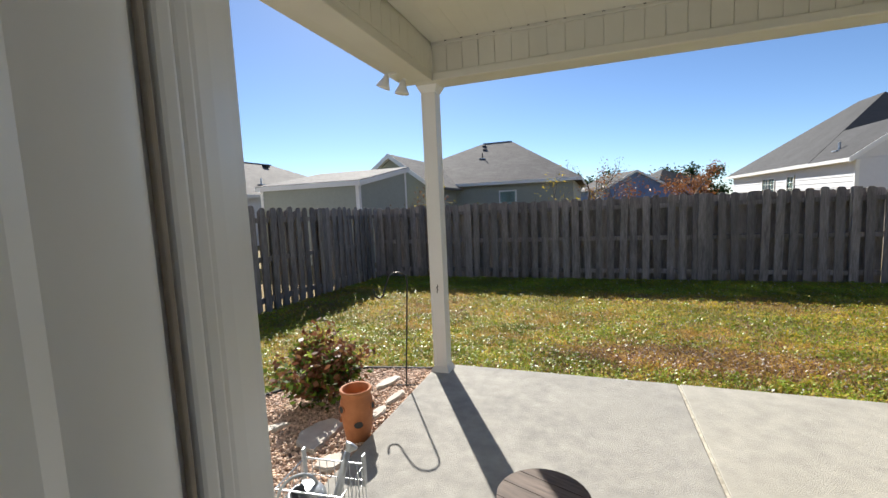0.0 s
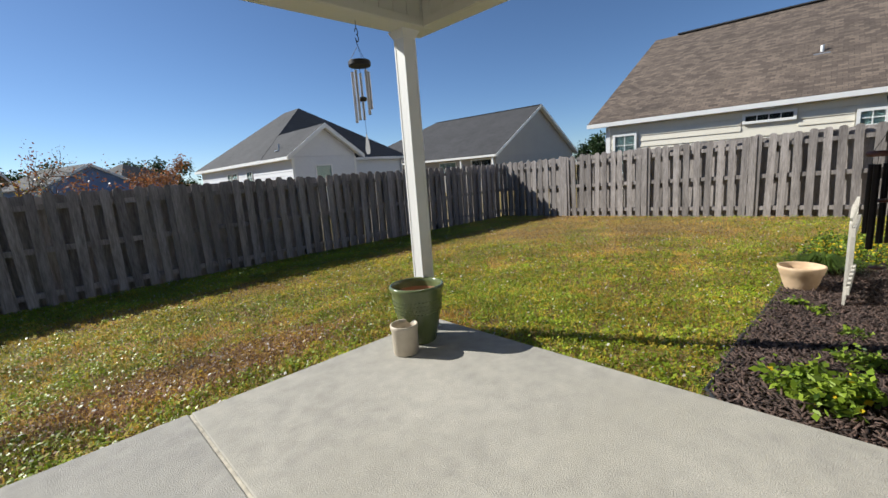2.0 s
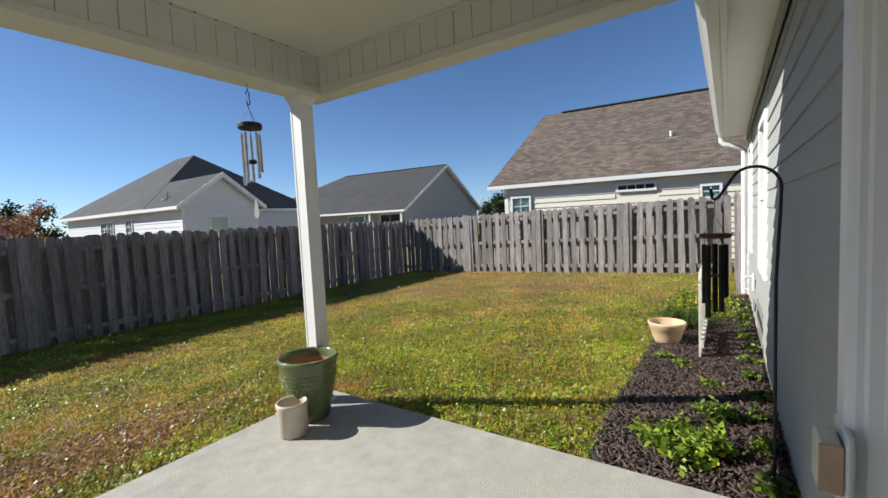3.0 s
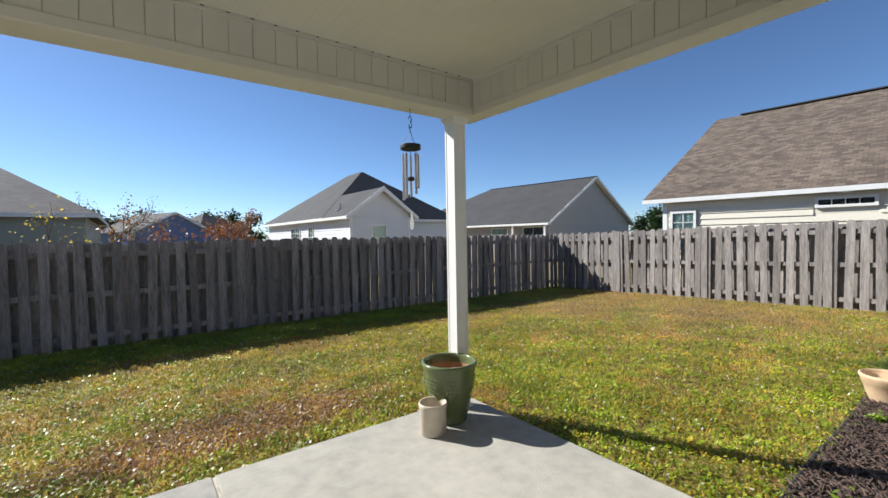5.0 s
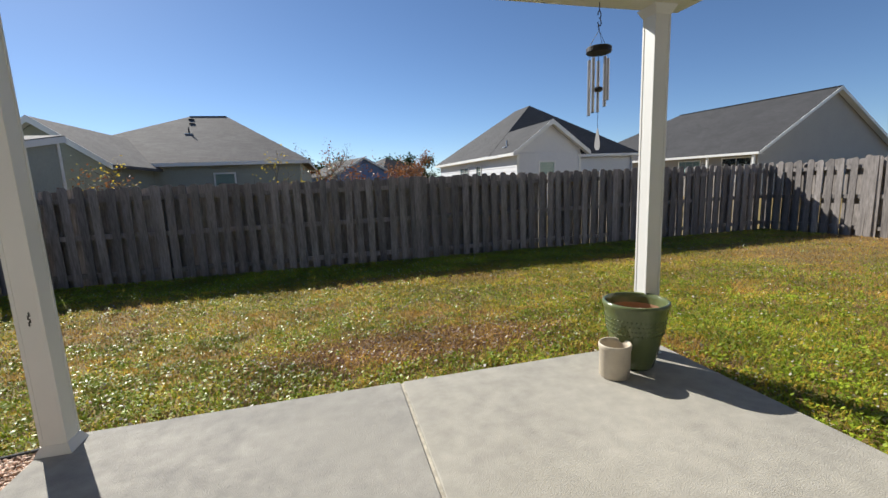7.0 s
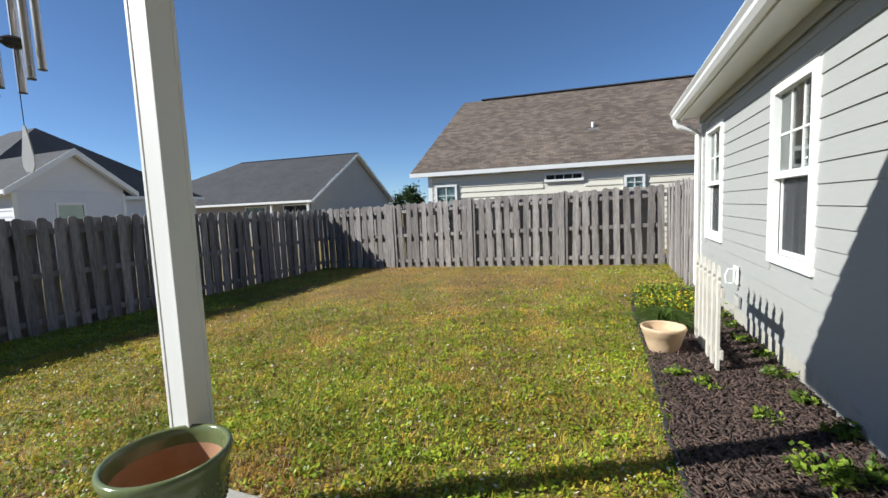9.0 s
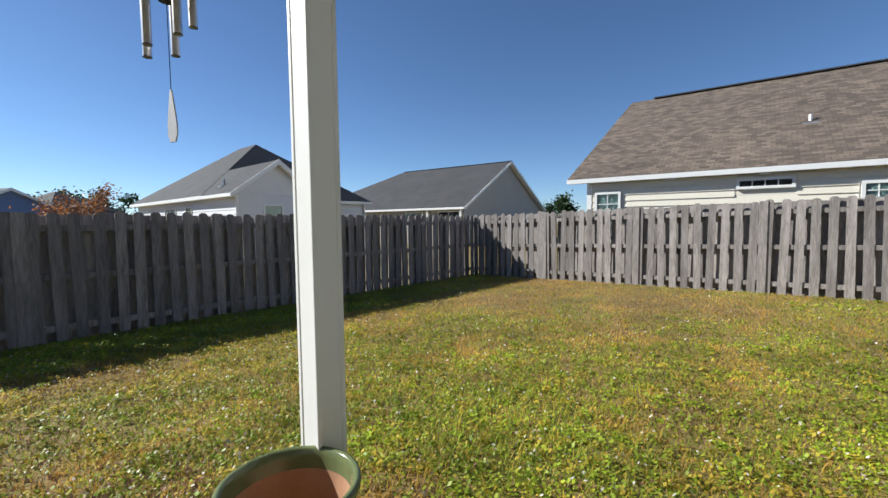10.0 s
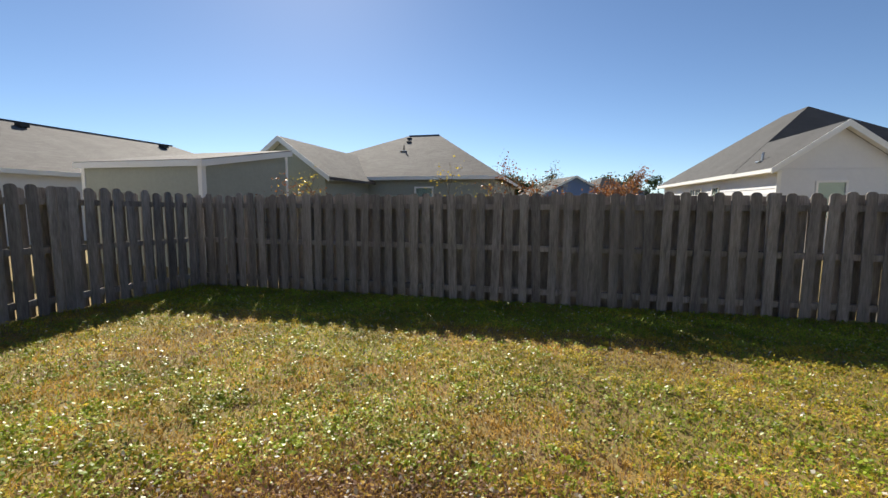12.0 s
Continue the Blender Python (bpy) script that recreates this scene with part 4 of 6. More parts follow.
def gutter():
    g = thing("gutter", label="white metal gutter with downspout at the house corner", category="gutter")
    bm = bmesh.new()
    prof = [(0.93, 2.64), (1.0, 2.64), (1.03, 2.68), (1.03, 2.715), (1.06, 2.75), (1.06, 2.76), (1.05, 2.76), (1.02, 2.72), (1.015, 2.69), (0.995, 2.655), (0.94, 2.655), (0.94, 2.77), (0.93, 2.77)]
    a = [bm.verts.new((2.85, y - 0.09, z)) for y, z in prof]
    b = [bm.verts.new((9.42, y - 0.09, z)) for y, z in prof]
    for i in range(len(prof)):
        j = (i + 1) % len(prof)
        bm.faces.new((a[i], a[j], b[j], b[i]))
    bm.faces.new(a[::-1])
    bm.faces.new(b)
    bmesh.ops.recalc_face_normals(bm, faces=bm.faces)
    link("trough", bm, M["vinyl"], g)
    d = bmesh.new()
    path = [(9.3, 0.89, 2.64), (9.3, 0.89, 2.57), (9.3, 0.84, 2.52), (9.32, 0.62, 2.44), (9.34, 0.565, 2.38), (9.34, 0.56, -0.08)]
    tube(path, 0.042, 10, d)
    link("downspout", d, M["vinyl"], g)
    link("fascia", box(2.78, 9.42, 0.80, 0.838, 2.62, 2.78), M["vinyl"], g)


gutter()
tagged(link("frieze_board", box(2.78, HX1, 0.515, 0.535, 2.56, 2.658, 0.003), M["siding"]), "gray frieze board under the soffit", "trim", kind="structure")


def beam_panels():
    p = thing("beam_cladding", label="cream vinyl panels with upright seams on the porch beams", category="cladding", kind="structure")
    x = -1.10
    w = 0.1295
    while x < 2.68:
        link("panel", box(x + 0.002, min(x + w, 2.69) - 0.002, 3.457, 3.464, 2.54, 2.745, 0.0015), M["beam"], p)
        x += w
    y = 0.52
    while y < 3.45:
        for bx in ((2.682, 2.689), (-1.099, -1.092)):
            link("panel", box(*bx, y + 0.002, min(y + w, 3.455) - 0.002, 2.54, 2.745, 0.0015), M["beam"], p)
        y += w
    x = -1.10 + w
    while x < 2.6:
        # black strip on the surface, painting the shade of a small notch
        link("notch", box(x - 0.009, x + 0.009, 3.4395, 3.4425, 2.763, 2.7735), M["iron"], p, "black strip drawn for the shaded gap under the ceiling edge")
        x += w
    link("moulding", box(-1.09, 2.68, 3.443, 3.464, 2.745, 2.773, 0.003), M["beam"], p)
    link("moulding", box(2.668, 2.689, 0.52, 3.44, 2.745, 2.773, 0.003), M["beam"], p)
    link("moulding", box(-1.09, 2.68, 3.447, 3.464, 2.479, 2.538, 0.004), M["beam"], p)
    link("moulding", box(2.672, 2.689, 0.52, 3.445, 2.479, 2.538, 0.004), M["beam"], p)


beam_panels()
bm_ = bmesh.new()
k_ = -1.09
while k_ < 2.67:
    box(k_ + 0.0004, k_ + 0.1291, 0.5, 3.44, 2.768, 2.775, bm=bm_)
    k_ += 0.1295
tagged(link("ceiling", bm_, M["beam"]), "cream vinyl ceiling planks over the patio", "ceiling", kind="structure")


def door_unit():
    d = thing("door", label="white patio door frame with moulded jamb and gray weatherstrip", category="door", kind="structure")
    prof = [(-0.30, 0.490), (-0.30, 0.525), (-0.215, 0.525), (-0.205, 0.518), (-0.19, 0.505), (-0.185, 0.49), (-0.175, 0.482), (-0.165, 0.455), (-0.157, 0.45), (-0.150, 0.425), (-0.135, 0.42), (-0.135, 0.32), (-0.19, 0.32), (-0.192, 0.486)]
    for sgn, name in ((1, "casing"), (-1, "casing")):
        bm = bmesh.new()
        pts = [(x + 0.045, y - 0.075) for x, y in prof] if sgn == 1 else [(1.74 - x, y) for x, y in prof]
        if sgn == 1:
            pts[0], pts[1] = (-0.33, 0.415), (-0.33, 0.45)
        a = [bm.verts.new((x, y, 0.0)) for x, y in pts]
        b = [bm.verts.new((x, y, 2.08)) for x, y in pts]
        for i in range(len(pts)):
            j = (i + 1) % len(pts)
            bm.faces.new((a[i], a[j], b[j], b[i]))
        bm.faces.new(a)
        bm.faces.new(b)
        bmesh.ops.recalc_face_normals(bm, faces=bm.faces)
        link(name, bm, M["door_white"], d)
    for s in (0, 1):
        f = (lambda x: x + 0.045) if s == 0 else (lambda x: 1.74 - x)
        dy = -0.075 if s == 0 else 0.0
        q = sorted((f(-0.135), f(-0.129)))
        link("weatherstrip", box(q[0] + (0.001 if s == 0 else 0), q[1] - (0.001 if s == 1 else 0), 0.3835 + dy, 0.387 + dy, 0.0, 2.06, 0.001), M["gray_seal"], d)
        q = sorted((f(-0.19), f(-0.095)))
        link("jamb", box(*q, 0.24 + dy, 0.318 + dy, 0.0, 2.08, 0.012), M["door_white"], d)
        q = sorted((f(-0.185), f(-0.075)))
        link("inner_jamb", box(*q, 0.10 + dy, 0.236 + dy, 0.0, 2.08, 0.006), M["door_white"], d)
    bm = bmesh.new()
    arcp = [(-0.0899 + 0.013 * math.sin(math.pi * k / 12), 0.276 - 0.030 * math.cos(math.pi * k / 12)) for k in range(13)] + [(-0.0925, 0.306), (-0.0925, 0.246)]
    a = [bm.verts.new((x, y, 0.0)) for x, y in arcp]
    b = [bm.verts.new((x, y, 2.08)) for x, y in arcp]
    for k in range(len(arcp)):
        j = (k + 1) % len(arcp)
        bm.faces.new((a[k], a[j], b[j], b[k]))
    bmesh.ops.recalc_face_normals(bm, faces=bm.faces)
    link("bead", bm, M["door_white"], d, "rounded white bead", smooth=True)
    link("step", box(-0.0925, -0.0835, 0.315, 0.3275, 0.0, 2.08, 0.003), M["door_white"], d)
    link("step", box(-0.0925, -0.0865, 0.3285, 0.3400, 0.0, 2.08, 0.0025), M["door_white"], d)
    link("head", box(-0.33, 1.985, 0.10, 0.486, 2.082, 2.16, 0.004), M["door_white"], d)
    link("sill", box(-0.02, 1.93, 0.24, 0.50, -0.02, 0.012, 0.004), M["galvanized"], d)
    link("jamb", box(-0.29, -0.14, 0.245, 0.405, 0.0, 2.08), M["door_white"], d)
    link("sliding_stile", box(1.02, 1.10, 0.30, 0.345, 0.02, 2.06, 0.004), M["door_white"], d)
    link("sliding_rail", box(1.102, 1.93, 0.30, 0.345, 0.02, 0.14, 0.004), M["door_white"], d)
    link("sliding_rail", box(1.102, 1.93, 0.30, 0.345, 1.98, 2.06, 0.004), M["door_white"], d)
    g = link("pane", box(1.102, 1.93, 0.32, 0.325, 0.142, 1.978), M["clear"], d, "large clear glass pane")
    g.visible_shadow = False


door_unit()


def floodlight():
    f = thing("floodlight", -1.292, 3.55, 2.575, 0, "white twin-head floodlight at the porch corner", "light")
    link("box", box(-0.03, 0.02, -0.05, 0.05, -0.05, 0.05, 0.008), M["vinyl"], f)
    for k, (dx, dy, rz) in enumerate(((-0.28, 0.05, 205), (-0.13, 0.05, 190))):
        prof = [(0.0, 0.0), (0.02, 0.0), (0.028, 0.03), (0.034, 0.05), (0.06, 0.1), (0.062, 0.115), (0.055, 0.117), (0.045, 0.108), (0.0, 0.103)]
        h = link("lamp_head", lathe(prof, 24), M["vinyl"], f, smooth=True)
        h.matrix_basis = pose(dx, dy, 0.055 - 0.065 * k, 0, rz, 0)
        n = link("arm", tube([(0.0, 0, 0.0), (dx * 0.5, dy * 0.6, 0.05 - 0.05 * k), (dx, dy, 0.06 - 0.065 * k)], 0.011), M["vinyl"], f)


floodlight()


# ---- pots ----
def green_pot():
    p = thing("planter", 2.39, 3.46, 0, 0, "large green glazed pot with a bare clay inside", "pot")
    p.scale = (1.0, 1.0, 0.99)
    prof = [(0, 0), (0.125, 0), (0.135, 0.012), (0.16, 0.12), (0.19, 0.28), (0.208, 0.4), (0.212, 0.43), (0.222, 0.45), (0.226, 0.468), (0.222, 0.482), (0.21, 0.487), (0.2, 0.478), (0.197, 0.45), (0.1925, 0.411)]
    link("body", lathe(prof, 64), M["green_glaze"], p, smooth=True)
    link("inside", lathe([(0.192, 0.412), (0.185, 0.36), (0.17, 0.24), (0.14, 0.12), (0.0, 0.1)], 64), M["clay_in"], p, "bare clay inside", smooth=True)
    bm = bmesh.new()
    for row in range(4):
        z = 0.27 + row * 0.034
        r = 0.188 + row * 0.0047
        for k in range(44):
            a = 2 * math.pi * (k + 0.5 * (row % 2)) / 44
            c = Vector((r * math.cos(a), r * math.sin(a), z))
            bmesh.ops.create_icosphere(bm, subdivisions=1, radius=0.0085, matrix=Matrix.Translation(c))
    link("relief", bm, M["green_glaze"], p, "raised bead bands", smooth=True)


green_pot()


def small_pot():
    p = thing("pot", 2.145, 3.35, 0, 0, "small cream stoneware crock beside the green pot", "pot")
    prof = [(0, 0), (0.098, 0), (0.106, 0.008), (0.108, 0.2), (0.113, 0.206), (0.115, 0.235), (0.11, 0.243), (0.1, 0.24), (0.096, 0.2), (0.093, 0.02), (0, 0.018)]
    link("body", lathe(prof, 48), M["stoneware"], p, smooth=True)
    p.scale = (0.94, 0.94, 0.97)


small_pot()


def strawberry_pot():
    p = thing("strawberry_pot", -1.37, 2.46, -0.015, 45, "orange terracotta strawberry pot with side openings", "pot")
    p.scale = (0.88, 0.88, 0.88)
    prof = [(0, -0.03), (0.085, -0.03), (0.09, -0.02), (0.108, 0.08), (0.122, 0.2), (0.12, 0.27), (0.108, 0.315), (0.108, 0.335), (0.118, 0.34), (0.12, 0.36), (0.112, 0.368), (0.098, 0.36), (0.092, 0.3), (0.1, 0.2), (0.08, 0.0), (0, 0.0)]
    link("body", lathe(prof, 48), M["terracotta"], p, smooth=True)
    for k, (a, z) in enumerate(((-100, 0.13), (-35, 0.235), (-165, 0.235), (35, 0.13), (150, 0.13), (95, 0.235))):
        a = radians(a)
        r = 0.116 if z < 0.2 else 0.121
        lip = lathe([(0.032, -0.004), (0.041, 0.0), (0.041, 0.006), (0.034, 0.009), (0.031, 0.002)], 20)
        bmesh.ops.transform(lip, matrix=Matrix.Translation((r * math.cos(a), r * math.sin(a), z)) @ Matrix.Rotation(a, 4, "Z") @ Matrix.Rotation(radians(80), 4, "Y") @ Matrix.Diagonal((0.72, 1, 1, 1)), verts=lip.verts)
        o = link("opening", lip, M["terracotta"], p, "planting hole", smooth=True)
        # flat dark disc that paints the shade inside the planting hole
        core = lathe([(0, 0.006), (0.0325, 0.005)], 20)
        bmesh.ops.transform(core, matrix=Matrix.Translation((r * math.cos(a), r * math.sin(a), z)) @ Matrix.Rotation(a, 4, "Z") @ Matrix.Rotation(radians(80), 4, "Y") @ Matrix.Diagonal((0.72, 1, 1, 1)), verts=core.verts)
        link("hollow", core, M["dark"], o)


strawberry_pot()


def bowl():
    x, y = 5.92, 1.40
    p = thing("planter_bowl", x, y, ground_z(x, y) - 0.01, 0, "wide tan clay bowl planter on the mulch", "pot")
    p.scale = (1.0, 1.0, 1.12)
    prof = [(0, 0), (0.105, 0), (0.115, 0.01), (0.155, 0.10), (0.178, 0.18), (0.186, 0.186), (0.196, 0.225), (0.206, 0.24), (0.205, 0.258), (0.19, 0.262), (0.18, 0.245), (0.165, 0.20), (0, 0.19)]
    link("body", lathe(prof, 56), M["tan_clay"], p, smooth=True)


bowl()


# ---- wind chimes and hooks ----
def arc(c, r, a0, a1, n, u, v=(0, 0, 1)):
    c, u, v = Vector(c), Vector(u), Vector(v)
    return [c + (u * math.cos(radians(a0 + (a1 - a0) * k / n)) + v * math.sin(radians(a0 + (a1 - a0) * k / n))) * r for k in range(n + 1)]


def chime_silver():
    w = thing("wind_chime", 2.155, 3.605, 2.434, 30, "wind chime with silver tubes hanging from the porch beam", "wind chime")
    link("eye", tube([(0, 0, 0.046), (0, 0, -0.006)], 0.003), M["iron"], w)
    link("hook", tube(arc((0, 0, -0.03), 0.022, 200, -60, 10, (1, 0, 0)) + arc((0.002, 0, -0.075), 0.024, 100, -170, 10, (1, 0, 0)) + [(0, 0, -0.13)], 0.0035), M["iron"], w)
    link("cap", lathe([(0, -0.27), (0.078, -0.27), (0.082, -0.262), (0.082, -0.24), (0.076, -0.232), (0, -0.232)], 32), M["iron"], w, "black wooden disc")
    for k in range(3):
        a = k * 2.094
        link("cord", tube([(0, 0, -0.125), (0.068 * math.cos(a), 0.068 * math.sin(a), -0.235)], 0.0016, 4), M["iron"], w)
    for k, ln in enumerate((0.335, 0.36, 0.35, 0.315, 0.265)):
        a = k * 2 * math.pi / 5 + 0.5
        x, y = 0.062 * math.cos(a), 0.062 * math.sin(a)
        t = link("chime_tube", tube([(x, y, -0.305), (x, y, -0.305 - ln)], 0.0115, 14), M["steel"], w, "silver tube", smooth=False)
        link("end_ring", lathe([(0.0105, -0.3055 - ln), (0.0119, -0.3055 - ln), (0.0119, -0.3035 - ln), (0.0116, -0.3035 - ln)], 14), M["iron"], t).matrix_basis = pose(x, y, 0)
        link("cord", tube([(x, y, -0.265), (x, y, -0.305)], 0.0012, 4), M["iron"], t)
    link("clapper", lathe([(0, -0.515), (0.02, -0.515), (0.032, -0.505), (0.034, -0.495), (0.02, -0.485), (0, -0.485)], 20), M["iron"], w, "black clapper")
    link("cord", tube([(0, 0, -0.27), (0, 0, -0.755)], 0.0015, 4), M["iron"], w)
    bm = bmesh.new()
    prof = [(0.004, -0.755), (0.014, -0.80), (0.024, -0.85), (0.024, -0.88), (0.013, -0.90), (-0.013, -0.90), (-0.024, -0.88), (-0.024, -0.85), (-0.014, -0.80), (-0.004, -0.755)]
    a = [bm.verts.new((-0.0025 + 0.34 * x, 0.94 * x, z - 0.0)) for x, z in prof]
    b = [bm.verts.new((0.0025 + 0.34 * x, 0.94 * x, z - 0.0)) for x, z in prof]
    bm.faces.new(a)
    bm.faces.new(b[::-1])
    for i in range(len(prof)):
        j = (i + 1) % len(prof)
        bm.faces.new((a[j], a[i], b[i], b[j]))
    link("wind_sail", bm, M["resin_lid"], w, "pale teardrop sail")


chime_silver()


def shepherd_hook(x, y, h, r, ang, label, lean=0.0):
    s = thing("shepherd_hook", x, y, ground_z(x, y) - 0.02, ang, label, "garden hook")
    pts = [(0, 0, 0), (0, 0, h - r)] + arc((r, 0, h - r), r, 180, 20, 14, (1, 0, 0))[1:]
    e = pts[-1]
    pts += [Vector((e[0] + 0.03, 0, e[2] - 0.10)) + Vector((0, 0, 0))]
    pts += arc((e[0] + 0.075, 0, e[2] - 0.125), 0.04, 190, 350, 8, (1, 0, 0))
    pts += [(e[0] + 0.12, 0, e[2] - 0.09)]
    if lean:
        s.matrix_basis = pose(x, y, ground_z(x, y) - 0.02, lean, 0, 0) @ pose(0, 0, 0, 0, 0, ang)
    link("rod", tube(pts, 0.0065, 8), M["iron"], s)
    link("foot", tube([(-0.08, 0, 0.05), (0.08, 0, 0.05)], 0.005, 6), M["iron"], s)
    return s


shepherd_hook(-1.40, 3.28, 1.01, 0.085, 200, "thin black shepherd hook standing in the pebble bed", -8.0)


def tall_hook(x, y):
    z = ground_z(x, y)
    s = thing("shepherd_hook", x, y, z - 0.02, 0, "tall black shepherd hook holding a dark wind chime", "garden hook")
    top = 1.68 - z
    bend = arc((0, 0.095, top - 0.12), 0.115, 180, 50, 12, (0, 1, 0))
    pts = [(0, 0.0, 0), (0, 0.0, top - 0.6), (0, -0.018, top - 0.2)] + bend + [(0, 0.222, top - 0.115), (0, 0.247, top - 0.155), (0, 0.262, top - 0.165), (0, 0.275, top - 0.158), (0, 0.282, top - 0.105)]
    link("rod", tube(pts, 0.008, 10), M["iron"], s)
    link("foot", tube([(-0.08, 0, 0.05), (0.08, 0, 0.05)], 0.005, 6), M["iron"], s)


tall_hook(3.10, 0.592)


def chime_dark():
    w = thing("wind_chime", 3.10, 0.856, 1.512, 0, "large wind chime with dark bronze tubes and a reddish wood disc", "wind chime")
    link("cord", tube([(0, 0, 0.0), (0.0, 0, -0.10)], 0.002, 5), M["iron"], w)
    for k in range(3):
        a = k * 2.094
        link("cord", tube([(0, 0, -0.10), (0.055 * math.cos(a), 0.055 * math.sin(a), -0.20)], 0.0014, 4), M["iron"], w)
    link("cap", lathe([(0, -0.225), (0.07, -0.225), (0.076, -0.216), (0.076, -0.208), (0.07, -0.2), (0, -0.2)], 32), M["redwood"], w, "reddish wooden disc")
    for k, ln in enumerate((0.38, 0.33, 0.395, 0.36, 0.29)):
        a = k * 2 * math.pi / 5
        x, y = 0.052 * math.cos(a), 0.052 * math.sin(a)
        t = link("chime_tube", tube([(x, y, -0.26), (x, y, -0.26 - ln)], 0.0135, 14), M["bronze"], w, "dark bronze tube")
        link("cord", tube([(x, y, -0.225), (x, y, -0.26)], 0.0012, 4), M["iron"], t)
    link("clapper", lathe([(0, -0.44), (0.033, -0.435), (0.033, -0.425), (0, -0.42)], 20), M["redwood"], w)
    link("cord", tube([(0, 0, -0.2), (0, 0, -0.74)], 0.0012, 4), M["iron"], w)
    link("wind_sail", lathe([(0, -0.76), (0.028, -0.755), (0.028, -0.747), (0, -0.74)], 20), M["redwood"], w)


chime_dark()


# ---- picket panel and things on the wall ----
def picket_panel():
    p = thing("picket_fence", 5.40, 1.03, -0.13, 0, "short worn white picket fence panel standing in the mulch", "fence")
    for k in range(6):
        x = 0.04 + k * 0.19
        bm = bmesh.new()
        w = 0.04
        prof = [(-w, 0), (w, 0), (w, 0.78), (w - 0.016, 0.80), (w - 0.004, 0.83), (0, 0.93), (-w + 0.004, 0.83), (-w + 0.016, 0.80), (-w, 0.78)]
        a = [bm.verts.new((x + u, 0.0, z)) for u, z in prof]
        b = [bm.verts.new((x + u, 0.02, z)) for u, z in prof]
        bm.faces.new(a)
        bm.faces.new(b[::-1])
        for i in range(len(prof)):
            j = (i + 1) % len(prof)
            bm.faces.new((a[j], a[i], b[i], b[j]))
        link("picket", bm, M["picket"], p)
    for z in (0.13, 0.66):
        link("rail", box(-0.01, 1.04, -0.026, -0.001, z, z + 0.08, 0.003), M["picket"], p)


picket_panel()


def wall_things():
    f = thing("hose_bib", 7.12, 0.515, 0.46, 0, "white outdoor tap bracket on the siding", "tap")
    link("plate", box(-0.09, 0.09, 0.0, 0.02, -0.11, 0.10, 0.004), M["vinyl"], f)
    link("hook", tube([(-0.07, 0.02, 0.07), (-0.07, 0.1, 0.07), (-0.07, 0.13, 0.0), (-0.07, 0.12, -0.09), (-0.07, 0.06, -0.1)], 0.012), M["vinyl"], f)
    v = thing("wall_vent", 7.05, 0.512, 0.16, 0, "small gray vent low on the siding", "vent")
    link("frame", box(-0.10, 0.10, 0.0, 0.015, -0.07, 0.07, 0.003), M["galvanized"], v)
    for k in range(4):
        link("slat", box(-0.085, 0.085, 0.016, 0.022, -0.055 + k * 0.03, -0.035 + k * 0.03), M["resin"], v)
    o = thing("outlet", 1.96, 0.512, 0.71, 0, "outdoor outlet with an open weatherproof lid", "outlet")
    link("plate", box(-0.085, 0.085, 0.0, 0.018, -0.11, 0.11, 0.006), M["vinyl"], o, "white back plate")
    link("cover", box(-0.062, 0.062, 0.019, 0.075, -0.085, 0.085, 0.022), M["cover"], o, "stained beige bubble cover")
    link("hinge", box(-0.066, -0.058, 0.02, 0.075, -0.07, 0.07, 0.003), M["tan_clay"], o)


wall_things()


# ---- deck box, bin ----
def deck_box():
    x0, x1, y0, y1 = -5.22, -4.60, 2.75, 3.96
    z = ground_z(-4.9, 3.4)
    d = thing("storage_box", label="beige resin deck box with gray lid beside the fence", category="storage box")
    link("body", box(x0 + 0.03, x1 - 0.02, y0 + 0.03, y1 - 0.03, z - 0.01, z + 0.58, 0.02), M["resin"], d)
    link("band", box(x0 + 0.02, x1 - 0.008, y0 + 0.02, y1 - 0.02, z + 0.16, z + 0.175, 0.003), M["resin"], d)
    lid = link("lid", box(x0, x1, y0, y1, z + 0.585, z + 0.65, 0.02), M["resin_lid"], d, "gray ribbed lid")
    for k in range(5):
        yy = y0 + 0.15 + k * 0.24
        link("rib", box(x0 + 0.06, x1 - 0.06, yy, yy + 0.1, z + 0.651, z + 0.662, 0.004), M["resin_lid"], lid)
    link("panel", box(x1 - 0.018, x1 - 0.012, y0 + 0.12, y1 - 0.12, z + 0.2, z + 0.5, 0.002), M["resin"], d)
    b = thing("bin", -5.02, 4.22, ground_z(-5, 4.2) - 0.01, 0, "dark blue plastic tote behind the deck box", "bin")
    link("body", box(-0.17, 0.17, -0.15, 0.15, 0, 0.42, 0.02), M["navy"], b)
    link("lid", box(-0.19, 0.19, -0.17, 0.17, 0.422, 0.46, 0.012), M["navy"], b)


deck_box()


